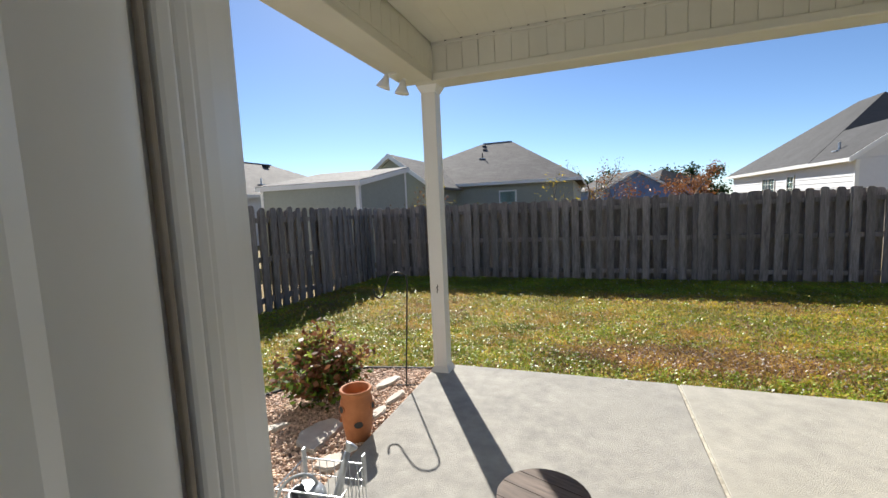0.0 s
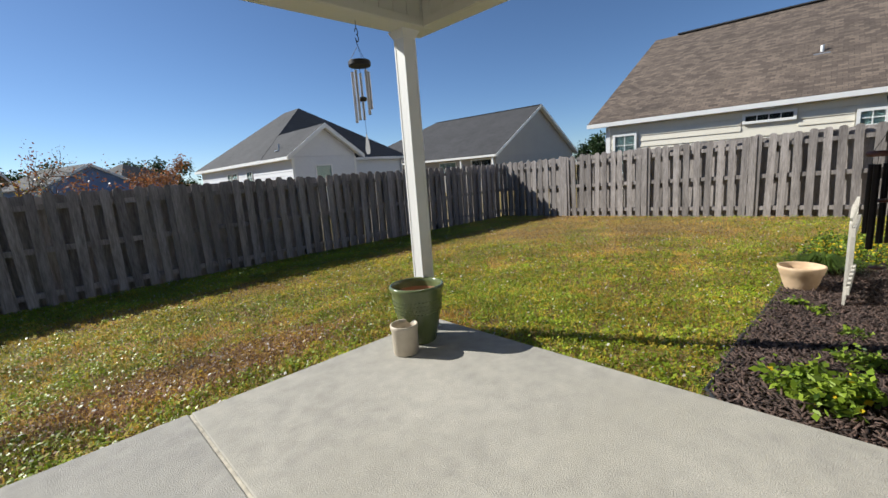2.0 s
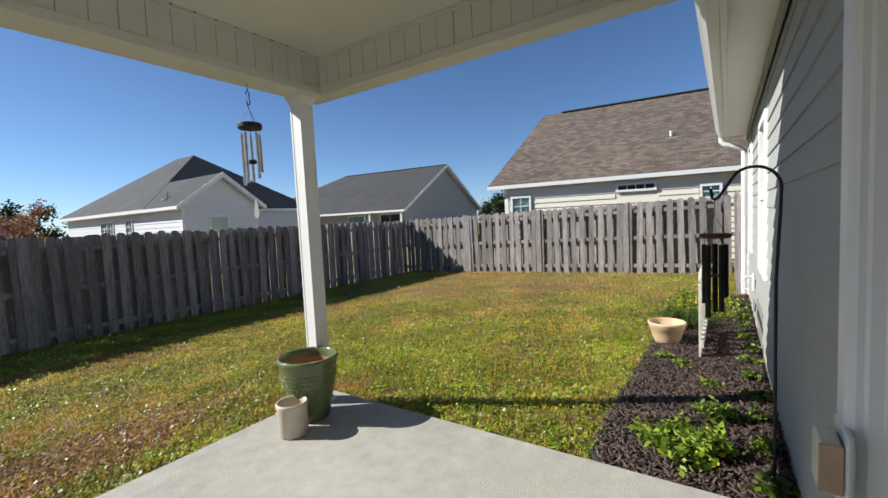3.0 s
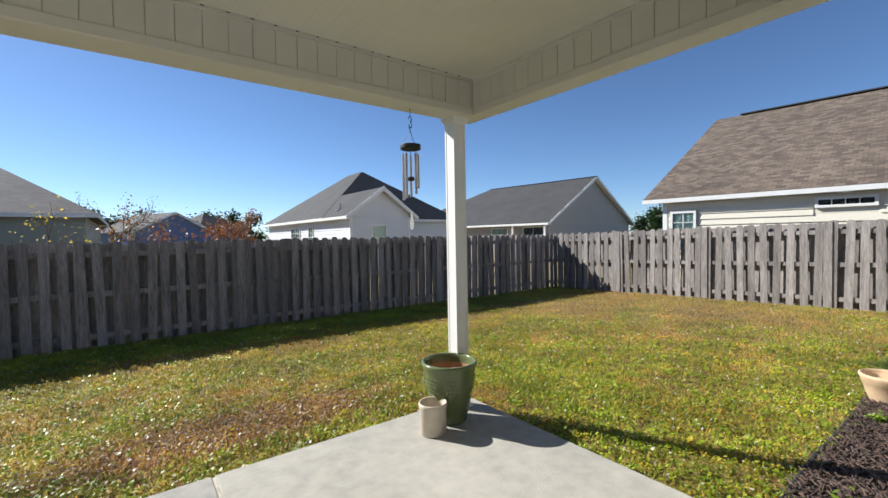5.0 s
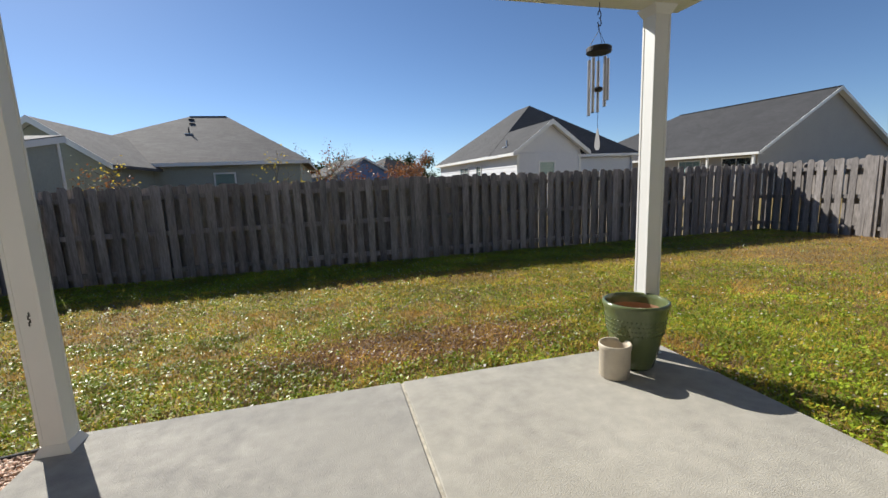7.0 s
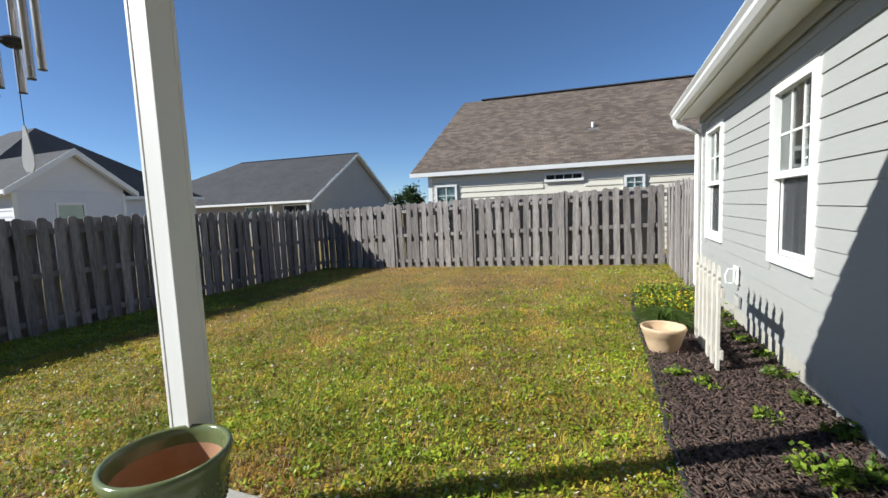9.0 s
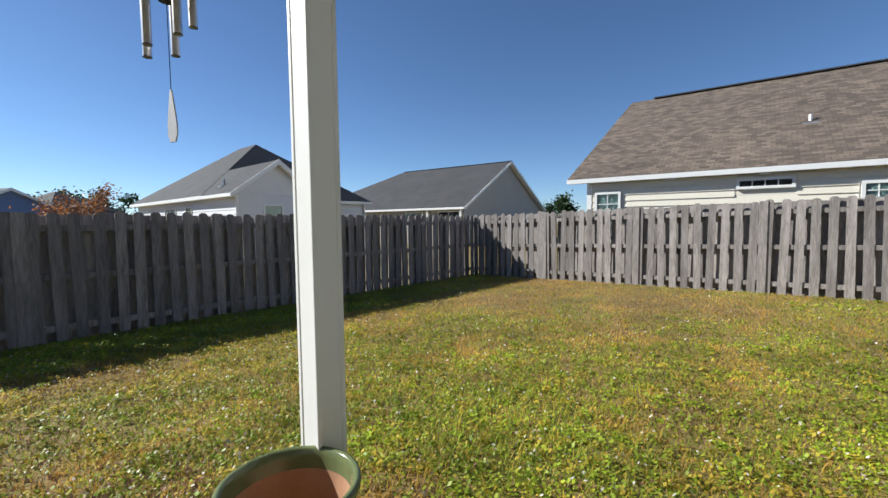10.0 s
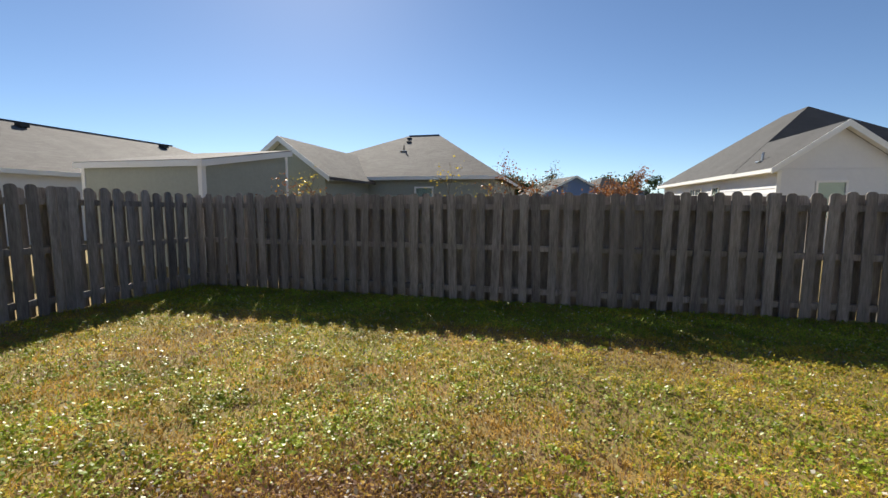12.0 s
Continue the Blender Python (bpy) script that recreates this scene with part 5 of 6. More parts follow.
# ---- table, basket, watering can ----
def round_table():
    t = thing("side_table", -0.04, 1.475, 0, -20, "small round wooden side table with a worn plank top", "table")
    r, zt = 0.155, 0.5
    n = 4
    for k in range(n):
        y0, y1 = -r + 2 * r * k / n + 0.0015, -r + 2 * r * (k + 1) / n - 0.0015
        m = 8
        ys = [y0 + (y1 - y0) * i / m for i in range(m + 1)]
        pts = [(math.sqrt(max(r * r - y * y, 0)), y) for y in ys] + [(-math.sqrt(max(r * r - y * y, 0)), y) for y in reversed(ys)]
        bm = bmesh.new()
        slab_of([(x, y, zt) for x, y in pts], 0.022, bm)
        bmesh.ops.remove_doubles(bm, verts=bm.verts, dist=0.0001)
        link("plank", bm, M["old_wood"], t)
    link("apron", lathe([(0.10, 0.44), (0.11, 0.44), (0.11, 0.477), (0.10, 0.477), (0.10, 0.44)], 32), M["old_wood"], t)
    for k in range(3):
        a = k * 2.094 + 0.4
        link("leg", tube([(0.07 * math.cos(a), 0.07 * math.sin(a), 0.476), (0.12 * math.cos(a), 0.12 * math.sin(a), 0.0)], 0.016, 10), M["old_wood"], t)


round_table()


def basket_and_can():
    b = thing("wire_basket", -1.03, 1.615, 0, 6, "tall galvanized wire basket on the patio edge", "basket")
    w, d, h = 0.155, 0.115, 0.30
    for z in (0.01, 0.11, 0.22, h):
        r = 0.004 if z in (0.01, h) else 0.0022
        link("ring", tube([(-w, -d, z), (w, -d, z), (w, d, z), (-w, d, z), (-w, -d, z)], r, 6), M["galvanized"], b)
    for k in range(9):
        x = -w + 2 * w * k / 8
        for y in (-d, d):
            link("wire", tube([(x, y, 0.01), (x, y, h)], 0.002, 5), M["galvanized"], b)
        link("wire", tube([(x, -d, 0.012), (x, d, 0.012)], 0.002, 5), M["galvanized"], b)
    for k in range(1, 7):
        y = -d + 2 * d * k / 7
        for x in (-w, w):
            link("wire", tube([(x, y, 0.01), (x, y, h)], 0.002, 5), M["galvanized"], b)
    for x in (-w, w):
        link("handle", box(x - 0.006, x + 0.006, d - 0.02, d + 0.012, 0.2, h + 0.05, 0.004), M["galvanized"], b)
    c = thing("watering_can", -1.07, 1.55, 0.014, 52, "galvanized watering can standing in the wire basket", "watering can")
    prof = [(0, 0), (0.085, 0), (0.09, 0.01), (0.09, 0.22), (0.086, 0.235), (0.07, 0.25), (0.062, 0.25), (0.075, 0.23), (0.08, 0.02), (0, 0.015)]
    link("body", lathe(prof, 40), M["galvanized"], c, smooth=True)
    bm = bmesh.new()
    half = lathe([(0.088, 0.236), (0.07, 0.262), (0.035, 0.275), (0.0, 0.278)], 40)
    bmesh.ops.delete(half, geom=[v for v in half.verts if v.co.x < -0.01], context="VERTS")
    link("half_cover", half, M["galvanized"], c, smooth=True)
    link("spout", tube([(0.08, 0.0, 0.05), (0.13, 0.0, 0.14), (0.165, 0, 0.26), (0.20, 0, 0.36)], 0.024, 14, taper=0.62), M["galvanized"], c, smooth=True)
    rose = lathe([(0.012, 0), (0.03, 0.03), (0.032, 0.036), (0, 0.042)], 24)
    bmesh.ops.transform(rose, matrix=Matrix.Translation((0.20, 0, 0.36)) @ Matrix.Rotation(radians(40), 4, "Y"), verts=rose.verts)
    link("rose", rose, M["galvanized"], c, "sprinkler rose", smooth=True)
    link("handle", tube(arc((-0.03, 0, 0.25), 0.085, 0, 200, 14, (1, 0, 0)) + [(-0.088, 0, 0.12)], 0.007, 8), M["galvanized"], c)


basket_and_can()


# ---- left bed: pebbles, stones, bush, edging ----
BED = [(-2.75, 1.0), (-2.70, 1.95), (-2.62, 2.97), (-2.28, 3.50), (-2.05, 3.64), (-1.28, 3.68), (-1.28, 1.0)]


def inside(px, py, poly):
    c = np.zeros(len(px), bool)
    for (xa, ya), (xb, yb) in zip(poly, poly[1:] + poly[:1]):
        if ya != yb:
            c ^= ((ya > py) != (yb > py)) & (px < (xb - xa) * (py - ya) / (yb - ya) + xa)
    return c


def sheet(poly, dz, mat, name, label, cat):
    bm = bmesh.new()
    bm.faces.new([bm.verts.new((x, y, 0)) for x, y in poly])
    bmesh.ops.triangulate(bm, faces=bm.faces)
    bmesh.ops.subdivide_edges(bm, edges=bm.edges, cuts=5, use_grid_fill=True)
    for v in bm.verts:
        v.co.z = ground_z(v.co.x, v.co.y) + dz
    bmesh.ops.recalc_face_normals(bm, faces=bm.faces)
    if sum(f.normal.z for f in bm.faces) < 0:
        bmesh.ops.reverse_faces(bm, faces=bm.faces)
    return tagged(link(name, bm, mat), label, cat, kind="structure")


sheet(BED, 0.012, M["pebble_bed"], "bed_ground", "brown ground of the pebble bed", "ground")
MULCH = [(2.83, 0.52), (9.28, 0.52), (9.28, 1.15), (8.6, 1.56), (7.75, 1.60), (5.35, 1.54), (4.1, 1.55), (2.95, 1.50), (2.83, 1.42)]
sheet(MULCH, 0.012, M["mulch"], "bed_ground", "dark brown mulch ground of the flower bed", "ground")


def edging(pts, label):
    e = thing("garden_edging", label=label, category="edging")
    for (xa, ya), (xb, yb) in zip(pts, pts[1:]):
        L = math.hypot(xb - xa, yb - ya)
        n = max(int(L / 0.4), 1)
        for k in range(n):
            p, q = [(xa + (xb - xa) * s, ya + (yb - ya) * s) for s in (k / n, (k + 1) / n)]
            bm = tube([(*p, ground_z(*p) + 0.035), (*q, ground_z(*q) + 0.035)], 0.012, 8)
            dx, dy = (q[0] - p[0]), (q[1] - p[1])
            ln = math.hypot(dx, dy)
            nx, ny = -dy / ln * 0.004, dx / ln * 0.004
            vs = [bm.verts.new((a[0] + s * nx, a[1] + s * ny, ground_z(*a) + z)) for a in (p, q) for s in (-1, 1) for z in (-0.05, 0.035)]
            for f in ((0, 1, 3, 2), (4, 6, 7, 5), (0, 4, 5, 1), (2, 3, 7, 6), (1, 5, 7, 3), (0, 2, 6, 4)):
                bm.faces.new([vs[i] for i in f])
            link("strip", bm, M["edging"], e)


edging(BED[:6], "black plastic edging round the pebble bed")
edging(MULCH[2:], "black plastic edging along the mulch bed")


def rock_soup(rs, n, poly, rmin, rmax, lift, flat=0.6):
    xs, ys = [p[0] for p in poly], [p[1] for p in poly]
    px, py = rs.uniform(min(xs), max(xs), 3 * n), rs.uniform(min(ys), max(ys), 3 * n)
    k = inside(px, py, poly)
    px, py = px[k][:n], py[k][:n]
    n = len(px)
    g = (1 + 5 ** 0.5) / 2
    iv = np.array([(-1, g, 0), (1, g, 0), (-1, -g, 0), (1, -g, 0), (0, -1, g), (0, 1, g), (0, -1, -g), (0, 1, -g), (g, 0, -1), (g, 0, 1), (-g, 0, -1), (-g, 0, 1)]) / 1.9
    tri = np.array([(0, 11, 5), (0, 5, 1), (0, 1, 7), (0, 7, 10), (0, 10, 11), (1, 5, 9), (5, 11, 4), (11, 10, 2), (10, 7, 6), (7, 1, 8), (3, 9, 4), (3, 4, 2), (3, 2, 6), (3, 6, 8), (3, 8, 9), (4, 9, 5), (2, 4, 11), (6, 2, 10), (8, 6, 7), (9, 8, 1)])
    r = rs.uniform(rmin, rmax, n) ** 1.0
    a = rs.uniform(0, 6.3, n)
    sx, sy = r * rs.uniform(0.8, 1.3, n), r * rs.uniform(0.6, 1.0, n)
    v = iv[None] * (1 + rs.normal(0, 0.1, (n, 12, 1)))
    x = v[..., 0] * sx[:, None]
    y = v[..., 1] * sy[:, None]
    z = v[..., 2] * (r * flat)[:, None]
    X = x * np.cos(a)[:, None] - y * np.sin(a)[:, None] + px[:, None]
    Y = x * np.sin(a)[:, None] + y * np.cos(a)[:, None] + py[:, None]
    Z = z + (GZ(px, py) + lift + rs.uniform(0, 0.012, n))[:, None]
    V = np.stack([X, Y, Z], -1).reshape(-1, 3)
    F_ = (tri[None] + 12 * np.arange(n)[:, None, None]).reshape(-1, 3)
    return V, F_


rs = np.random.RandomState(3)
v, f = rock_soup(rs, 17000, BED, 0.006, 0.0145, 0.014)
stuff("pebbles", soup("pebbles", v, f, [M["pebble"]], smooth=True), "pink, tan and brown pebbles in the garden bed", "pebbles")


def flagstone(x, y, rx, ry, rot, seed, mat="flag", thick=0.035):
    r_ = random.Random(seed)
    n = 8
    pts = []
    for k in range(n):
        a = 2 * math.pi * k / n + r_.uniform(-0.22, 0.22)
        q = r_.uniform(0.82, 1.16)
        pts.append((rx * q * math.cos(a), ry * q * math.sin(a)))
    bm = bmesh.new()
    slab_of([(a, b, 0) for a, b in pts], thick, bm)
    bmesh.ops.bevel(bm, geom=[e for e in bm.edges if abs(e.verts[0].co.z) < 1e-5 and abs(e.verts[1].co.z) < 1e-5], offset=0.008, segments=2, affect="EDGES")
    ob = link("flagstone", bm, M[mat])
    ob.matrix_basis = pose(x, y, ground_z(x, y) + 0.045, r_.uniform(-1.5, 1.5), r_.uniform(-1.5, 1.5), rot)
    return tagged(ob, "pale irregular flagstone set in the pebbles" if mat == "flag" else "pinkish flagstone set in the pebbles", "stepping stone", "stepping stones")


for k, (x, y, rx, ry, rot, mt) in enumerate((
        (-1.66, 2.42, 0.235, 0.125, 97, "flag"), (-1.585, 3.31, 0.145, 0.06, 72, "flag"), (-1.385, 3.05, 0.15, 0.045, 80, "flag"),
        (-1.40, 2.78, 0.10, 0.05, 85, "flag"), (-1.37, 2.17, 0.11, 0.075, 50, "flag"), (-2.12, 2.38, 0.18, 0.06, 55, "flag"),
        (-1.86, 2.03, 0.105, 0.07, 40, "flag"), (-2.48, 2.58, 0.115, 0.04, 70, "flag"), (-2.46, 1.91, 0.12, 0.07, 20, "flag_pink"),
        (-2.19, 1.81, 0.16, 0.11, 25, "flag_pink"), (-1.84, 1.82, 0.14, 0.075, 10, "flag"), (-1.60, 1.62, 0.12, 0.10, 20, "flag_pink"), (-1.95, 1.52, 0.15, 0.12, 10, "flag"))):
    flagstone(x, y, rx, ry, rot, 50 + k, mt)


def bush(x, y, r, h, n, mats, label, seed, name="shrub", leaf=0.05, cat="shrub", narrow=0.55, stems=26):
    rs = np.random.RandomState(seed)
    t = thing(name, x, y, ground_z(x, y) + 0.0, 0, label, cat)
    bm = bmesh.new()
    tips = []
    for k in range(stems):
        a = rs.uniform(0, 6.28)
        out = r * rs.uniform(0.25, 1.0)
        hh = h * rs.uniform(0.55, 1.0) * (1 - 0.35 * (out / r) ** 2)
        p = [Vector((0.12 * r * math.cos(a), 0.12 * r * math.sin(a), 0)), Vector((0.6 * out * math.cos(a), 0.6 * out * math.sin(a), hh * 0.55)), Vector((out * math.cos(a), out * math.sin(a), hh))]
        tube(p, 0.004 if h > 0.25 else 0.002, 5, bm, 0.4)
        for s in np.linspace(0.35, 1.0, 7):
            q = p[0].lerp(p[1], min(s * 2, 1)) if s < 0.5 else p[1].lerp(p[2], (s - 0.5) * 2)
            tips.append([*q])
    link("stems", bm, M["bark"], t)
    tips = np.array(tips)
    per = max(n // len(tips), 1)
    pts = (tips[:, None, :] + rs.normal(0, r * 0.11, (len(tips), per, 3))).reshape(-1, 3)
    pts[:, 2] = np.maximum(pts[:, 2], 0.01)
    v, f = leaf_cloud(rs, pts, leaf, 0.2, narrow)
    idx = rs.choice(len(mats), len(f), p=[m[1] for m in mats])
    if h > 0.3:
        top = pts[:, 2] > h * 0.55
        idx[top & (rs.rand(len(f)) < 0.6)] = len(mats) - 1
    ob = new("leaves", soup("leaves", v, f, [M[m[0]] for m in mats], idx))
    ob.parent = t
    return t


bush(-1.98, 2.93, 0.40, 0.62, 2600, (("leaf_green", 0.5), ("leaf_lime", 0.1), ("leaf_brown", 0.4)), "hydrangea bush with green and browned leaves", 2, leaf=0.062, stems=34)


# ---- right bed: mulch and plants ----
def chip_soup(rs, n, poly, lift):
    xs, ys = [p[0] for p in poly], [p[1] for p in poly]
    px, py = rs.uniform(min(xs), max(xs), 3 * n), rs.uniform(min(ys), max(ys), 3 * n)
    near = rs.rand(3 * n) < np.clip(1.35 - (px - 2.8) / 6.0, 0.3, 1)
    k = inside(px, py, poly) & near
    px, py = px[k][:n], py[k][:n]
    n = len(px)
    c = np.array([(x, y, z) for x in (-1, 1) for y in (-1, 1) for z in (-1, 1)], float)
    q = np.array([(0, 1, 3, 2), (4, 6, 7, 5), (0, 4, 5, 1), (2, 3, 7, 6), (1, 5, 7, 3), (0, 2, 6, 4)])
    L, W, T = rs.uniform(0.012, 0.055, n), rs.uniform(0.003, 0.011, n), rs.uniform(0.001, 0.003, n)
    v = c[None] * np.stack([L, W, T], 1)[:, None]
    v[:, 4:, 1] *= rs.uniform(0.3, 1, n)[:, None]
    a, b = rs.uniform(0, 6.3, n), rs.normal(0, 0.35, n)
    x, z = v[..., 0] * np.cos(b)[:, None] - v[..., 2] * np.sin(b)[:, None], v[..., 0] * np.sin(b)[:, None] + v[..., 2] * np.cos(b)[:, None]
    X = x * np.cos(a)[:, None] - v[..., 1] * np.sin(a)[:, None] + px[:, None]
    Y = x * np.sin(a)[:, None] + v[..., 1] * np.cos(a)[:, None] + py[:, None]
    Z = z + (GZ(px, py) + lift + rs.uniform(0, 0.025, n))[:, None]
    return np.stack([X, Y, Z], -1).reshape(-1, 3), (q[None] + 8 * np.arange(n)[:, None, None]).reshape(-1, 4)


v, f = chip_soup(np.random.RandomState(8), 26000, MULCH, 0.018)
stuff("mulch_chips", soup("mulch_chips", v, f, [M["chips"]]), "dark brown shredded bark mulch", "mulch")

LG = (("leaf_green", 0.35), ("leaf_lime", 0.65))
bush(3.22, 1.02, 0.27, 0.20, 1300, (("leaf_green", 0.3), ("leaf_lime", 0.68), ("flower", 0.02)), "lime-green lantana mound with a few yellow flowers", 21, "plant", 0.055, "plant")
bush(3.92, 0.86, 0.17, 0.13, 420, LG, "small lime-green seedling plant in the mulch", 22, "plant", 0.045, "plant", stems=14)
bush(4.60, 0.92, 0.13, 0.08, 260, LG, "small lime-green seedling plant in the mulch", 23, "plant", 0.04, "plant", stems=12)
bush(5.12, 1.17, 0.12, 0.10, 240, LG, "small lime-green seedling plant in the mulch", 24, "plant", 0.04, "plant", stems=12)
bush(5.30, 1.36, 0.11, 0.12, 240, LG, "small lime-green seedling plant in the mulch", 25, "plant", 0.04, "plant", stems=12)
for k in range(12):
    bush(3.0 + k * 0.48, 0.60 + 0.015 * (k % 3), 0.085 + 0.02 * (k % 2), 0.12, 220, (("leaf_green", 0.75), ("leaf_lime", 0.25)), "low green plant against the house wall", 60 + k, "plant", 0.05, "plant", stems=12)
for k in range(6):
    bush(7.35 + (k % 3) * 0.55, 0.95 + (k // 3) * 0.36, 0.34, 0.30, 900, (("leaf_green", 0.40), ("leaf_lime", 0.46), ("flower", 0.14)), "bushy plant covered in small yellow flowers", 80 + k, "flower_plant", 0.04, "plant", stems=20)


def tuft(x, y, r, h, n, mat, label, seed):
    """Long arching blades in a clump, each of four short pieces."""
    rs = np.random.RandomState(seed)
    a, s = rs.uniform(0, 6.3, n), rs.uniform(0.3, 1.0, n)
    V = []
    for t in np.linspace(0, 1, 5):
        rad = r * s * t ** 1.2
        z = h * (1.1 - 0.5 * s) * (np.sin(np.minimum(t * 2.2, 3.0)) if t > 0 else 0.0)
        wd = 0.004 * (1 - t) + 0.0008
        cx, cy = rad * np.cos(a) + 0.03 * np.cos(a * 3), rad * np.sin(a) + 0.03 * np.sin(a * 5)
        for sg in (-1, 1):
            V.append(np.stack([cx - sg * wd * np.sin(a), cy + sg * wd * np.cos(a), z + 0.0 * a], 1))
    V = np.stack(V, 1)
    q = np.array([(2 * k, 2 * k + 1, 2 * k + 3, 2 * k + 2) for k in range(4)])
    F_ = (q[None] + 10 * np.arange(n)[:, None, None]).reshape(-1, 4)
    t = thing("ornamental_grass", x, y, ground_z(x, y) + 0.01, 0, label, "plant")
    ob = new("blades", soup("blades", V.reshape(-1, 3), F_, [M[mat]]))
    ob.parent = t


for k in range(16):
    bush(3.0 + k * 0.29, 1.53 + 0.02 * math.sin(5.0 * k), 0.10 + 0.03 * (k % 3 == 0), 0.055 + 0.02 * (k % 2), 150, (("leaf_green", 0.6), ("leaf_lime", 0.4)), "low clover spilling over the garden edging", 120 + k, "clover_patch", 0.022, "plant", stems=16)

tuft(6.75, 1.30, 0.55, 0.26, 900, "leaf_green", "clump of long arching green grass blades", 5)

# ---- lawn ----
def lawn():
    rs = np.random.RandomState(11)
    A = 600000
    px, py = rs.uniform(-5.3, 12.2, A), rs.uniform(0.6, 10.2, A)
    slab = (px > SX0 - 0.03) & (px < SX1 + 0.02) & (py < SY1 + 0.0)
    bed = inside(px, py, [(x - 0.02 if x < -2 else x, y) for x, y in BED]) | inside(px, py, MULCH)
    dist = np.hypot(px - 1.2, py - 3.0)
    keep = ~slab & ~bed & (rs.rand(A) < np.clip(1.2 - dist / 10.0 + 0.25 * (py > 8.3), 0.32, 1.0)) & ~((px < -2.7) & (py < 1.5))
    px, py = px[keep], py[keep]
    n = len(px)
    gz = np.array([ground_z(x, y) for x, y in zip(px, py)])
    low = np.array([noise.noise((x * 0.55, y * 0.8, 3.1)) for x, y in zip(px, py)])
    mid = np.array([noise.noise((x * 2.6, y * 2.6, 7.7)) for x, y in zip(px, py)])
    dead = 1.25 * np.exp(-(((px - 1.1) / 1.05) ** 2 + ((py - 4.68) / 0.42) ** 2)) + 0.6 * np.exp(-(((px - 2.5) / 2.0) ** 2 + ((py - 6.3) / 0.8) ** 2)) * 0.4
    far = np.clip((px - 5.2) / 3.8, 0, 1) * np.clip((py - 2.1) / 2.2, 0.0, 1.0)
    straw = 0.04 + 1.15 * low + 0.95 * mid + 0.62 * far + 0.25 * np.exp(-(((px - 0.0) / 2.4) ** 2 + ((py - 6.2) / 1.3) ** 2)) + 0.2 * np.exp(-(((px + 1.9) / 0.5) ** 2 + ((py - 4.6) / 0.5) ** 2)) - 0.34 * np.exp(-(((px - 4.2) / 2.2) ** 2 + ((py - 3.6) / 1.9) ** 2)) - 0.9 * (py > 8.5) - 0.15 * (py < 4.3) * (px < 2.8)
    u = rs.rand(n)
    idx = np.full(n, 0)
    idx[u < 0.32 + 0.3 * low + 0.3 * np.exp(-((py - 8.0) / 1.2) ** 2)] = 1
    # strip in the fence's shadow: coloured mostly green to match its darker look
    idx[(py > 8.6) & (u > 0.12)] = 0
    idx[rs.rand(n) < straw] = 2
    idx[(rs.rand(n) < 0.5) & (dead > 0.4) & (idx < 2)] = 3
    idx[rs.rand(n) < np.clip(dead * 0.98 + 0.34 * far + 0.05 + 0.3 * (mid < -0.3) + 0.3 * (low > 0.25), 0, 0.9) * np.where(py > 8.5, 0.1, 1.0)] = 3
    extra = 36000
    ex, ey = rs.normal(1.1, 0.78, extra), 4.72 + rs.normal(0, 0.36, extra)
    inn = ey > SY1 + 0.02
    ex, ey = ex[inn], ey[inn]
    ezz = np.array([ground_z(x, y) for x, y in zip(ex, ey)])
    px, py, gz = np.concatenate([px, ex]), np.concatenate([py, ey]), np.concatenate([gz, ezz + 0.006])
    idx = np.concatenate([idx, np.where(rs.rand(len(ex)) < 0.75, 3, 2)])
    ones = np.full(len(ex), 1.2)
    dead, far, straw = np.concatenate([dead, ones]), np.concatenate([far, ones * 0]), np.concatenate([straw, ones * 0.1])
    n = len(px)
    broad = rs.rand(n) < np.where(idx == 3, 0.12, np.where(idx == 2, 0.12, 0.36))
    bx, by, bz, bi = px[broad], py[broad], gz[broad], idx[broad]
    nc = 9000
    c = rs.randint(0, n, nc)
    c = c[(dead[c] < 0.3) | (rs.rand(nc) < 0.15)]
    nc = len(c)
    c = c[rs.rand(nc) > 0.95 * np.clip(far[c] + dead[c] * 1.3 + (straw[c] > 0.45) * 0.7, 0, 1)]
    nc = len(c)
    cn = rs.randint(8, 26, nc)
    rep = np.repeat(c, cn)
    cx, cy = px[rep] + rs.normal(0, 0.03, len(rep)), py[rep] + rs.normal(0, 0.03, len(rep))
    ok = ~((cx > SX0 - 0.03) & (cx < SX1 + 0.03) & (cy < SY1 - 0.02))
    ci = np.repeat(np.where(rs.rand(nc) < np.where((py[c] > 6.6) & (py[c] < 8.6), 0.5, 0.2), 1, 0), cn)
    bx, by, bz, bi = np.concatenate([bx, cx[ok]]), np.concatenate([by, cy[ok]]), np.concatenate([bz, gz[rep][ok] + 0.006]), np.concatenate([bi, ci[ok]])
    nx, ny, nz_, ni = px[~broad], py[~broad], gz[~broad], idx[~broad]
    m = len(nx)
    a = rs.uniform(0, 6.3, m)
    lean = rs.uniform(0.2, 1.1, m)
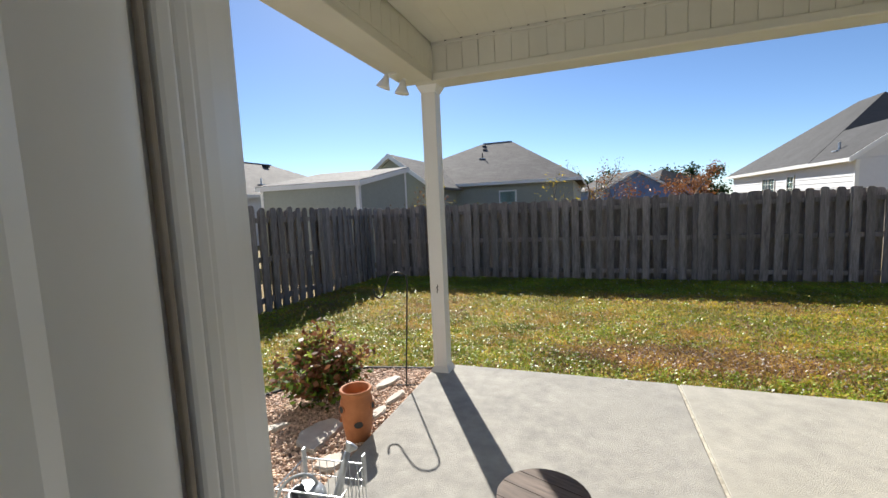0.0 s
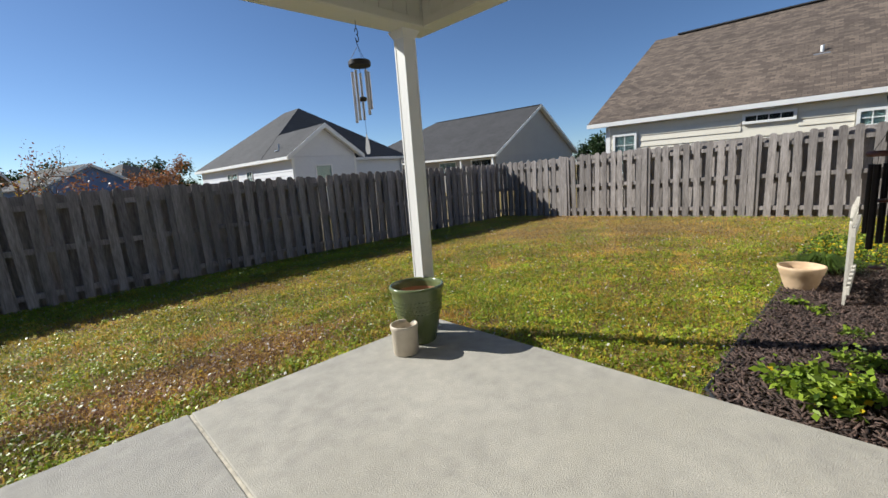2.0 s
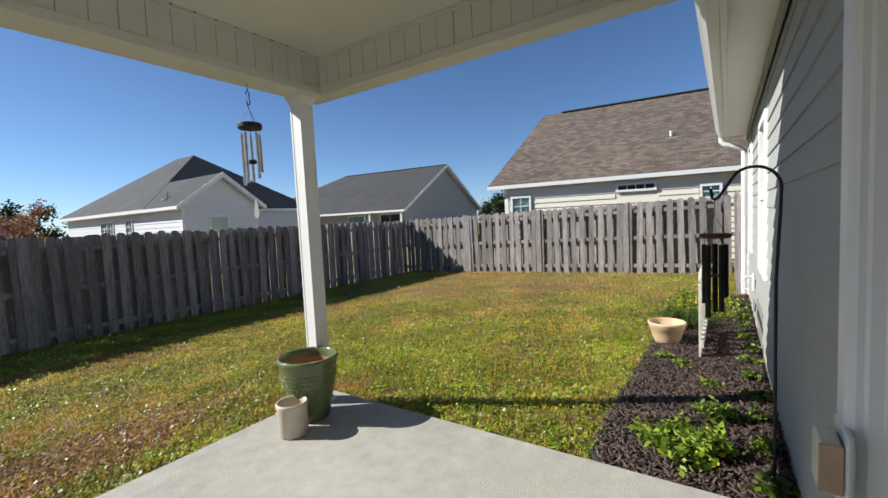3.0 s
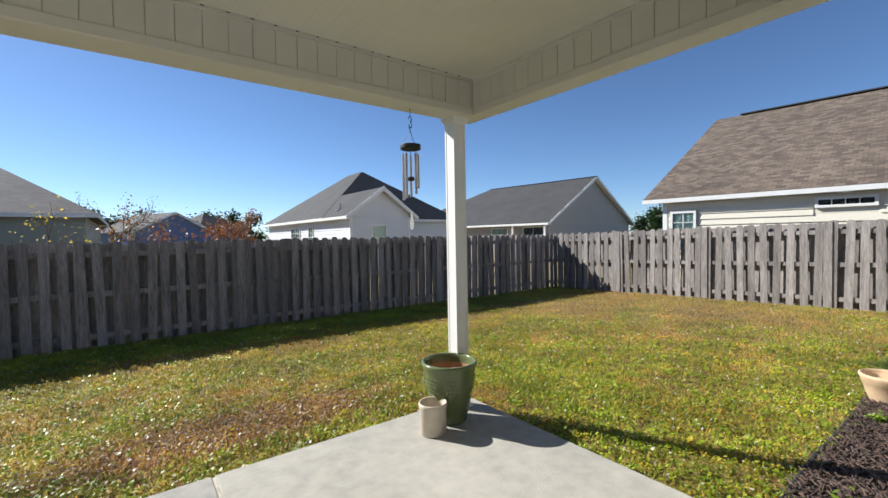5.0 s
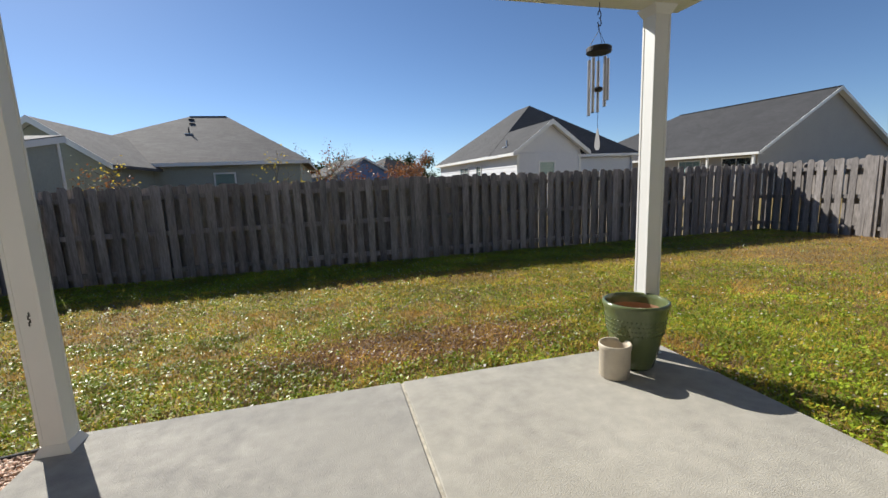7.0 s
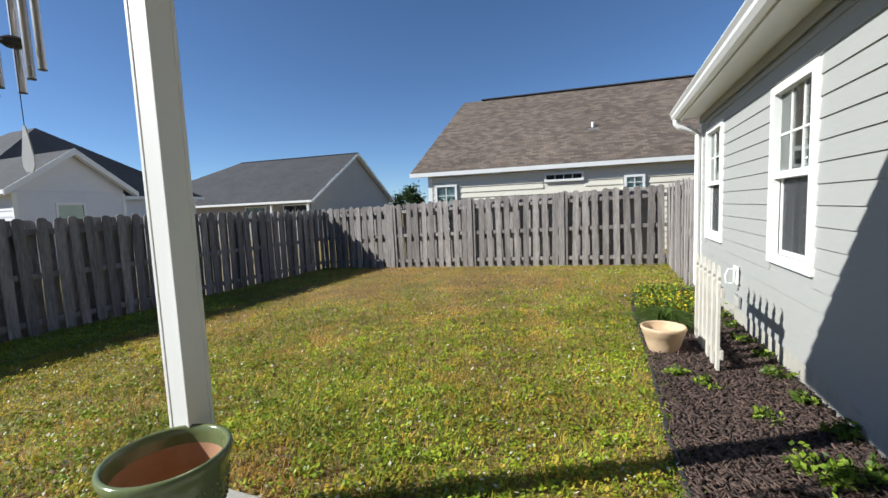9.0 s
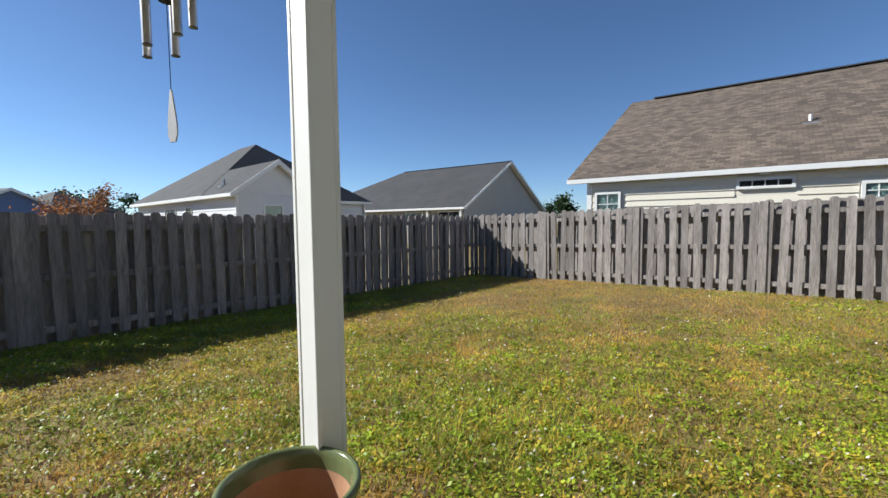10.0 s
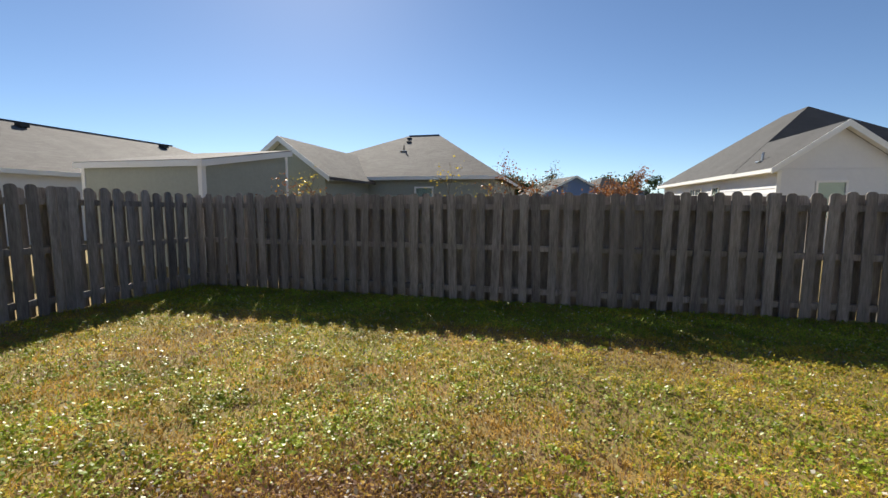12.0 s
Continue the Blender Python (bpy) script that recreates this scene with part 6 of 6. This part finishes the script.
    L = rs.uniform(0.025, 0.066, m) * np.where(ni == 3, 0.7, 1.0) * (1 + 0.45 * np.exp(-(((nx - 3.9) / 1.6) ** 2 + ((ny - 3.9) / 1.3) ** 2)))
    w = rs.uniform(0.0018, 0.0042, m)
    d = np.stack([np.cos(a), np.sin(a)], 1)
    s = np.stack([-np.sin(a), np.cos(a)], 1)
    def P(t, z, sg):
        q = np.empty((m, 3))
        q[:, :2] = np.stack([nx, ny], 1) + d * (L * lean * t)[:, None] + s * (sg * w)[:, None]
        q[:, 2] = nz_ + L * z - 0.002
        return q
    V = np.stack([P(0, 0, -1), P(0, 0, 1), P(0.5, 0.6, 0.8), P(0.5, 0.6, -0.8), P(1.0, 0.72, 0.1), P(1.0, 0.72, -0.1)], 1)
    q = np.array([(0, 1, 2, 3), (3, 2, 4, 5)])
    F1 = (q[None] + 6 * np.arange(m)[:, None, None]).reshape(-1, 4)
    I1 = np.repeat(ni, 2)
    k = len(bx)
    r = rs.uniform(0.0055, 0.0145, k)
    h = rs.uniform(0.012, 0.042, k)
    t1, t2 = rs.normal(0, 0.45, k), rs.normal(0, 0.45, k)
    a = rs.uniform(0, 6.3, k)
    V2 = []
    for j in range(4):
        aj = a + j * np.pi / 2
        rr = r * (1.15 if j % 2 else 0.8)
        ox, oy = rr * np.cos(aj), rr * np.sin(aj)
        V2.append(np.stack([bx + ox, by + oy, bz + h + ox * t1 + oy * t2], 1))
    V2 = np.stack(V2, 1)
    F2 = np.arange(4 * k).reshape(k, 4) + len(V) * 6
    I2 = np.where(bi == 0, 4, bi)
    # pale bits scattered as painted glints, most of them in the brown patch
    I2[rs.rand(k) < np.where(bi == 3, 0.20, 0.035)] = 5
    me = soup("grass", np.concatenate([V.reshape(-1, 3), V2.reshape(-1, 3)]), np.concatenate([F1, F2]), [M["grass_green"], M["grass_yellow"], M["grass_straw"], M["grass_rust"], M["clover"], M["leaf_glint"]], np.concatenate([I1, I2]))
    stuff("grass", me, "patchy lawn of green clover, yellowing grass and dry brown thatch", "grass")


lawn()
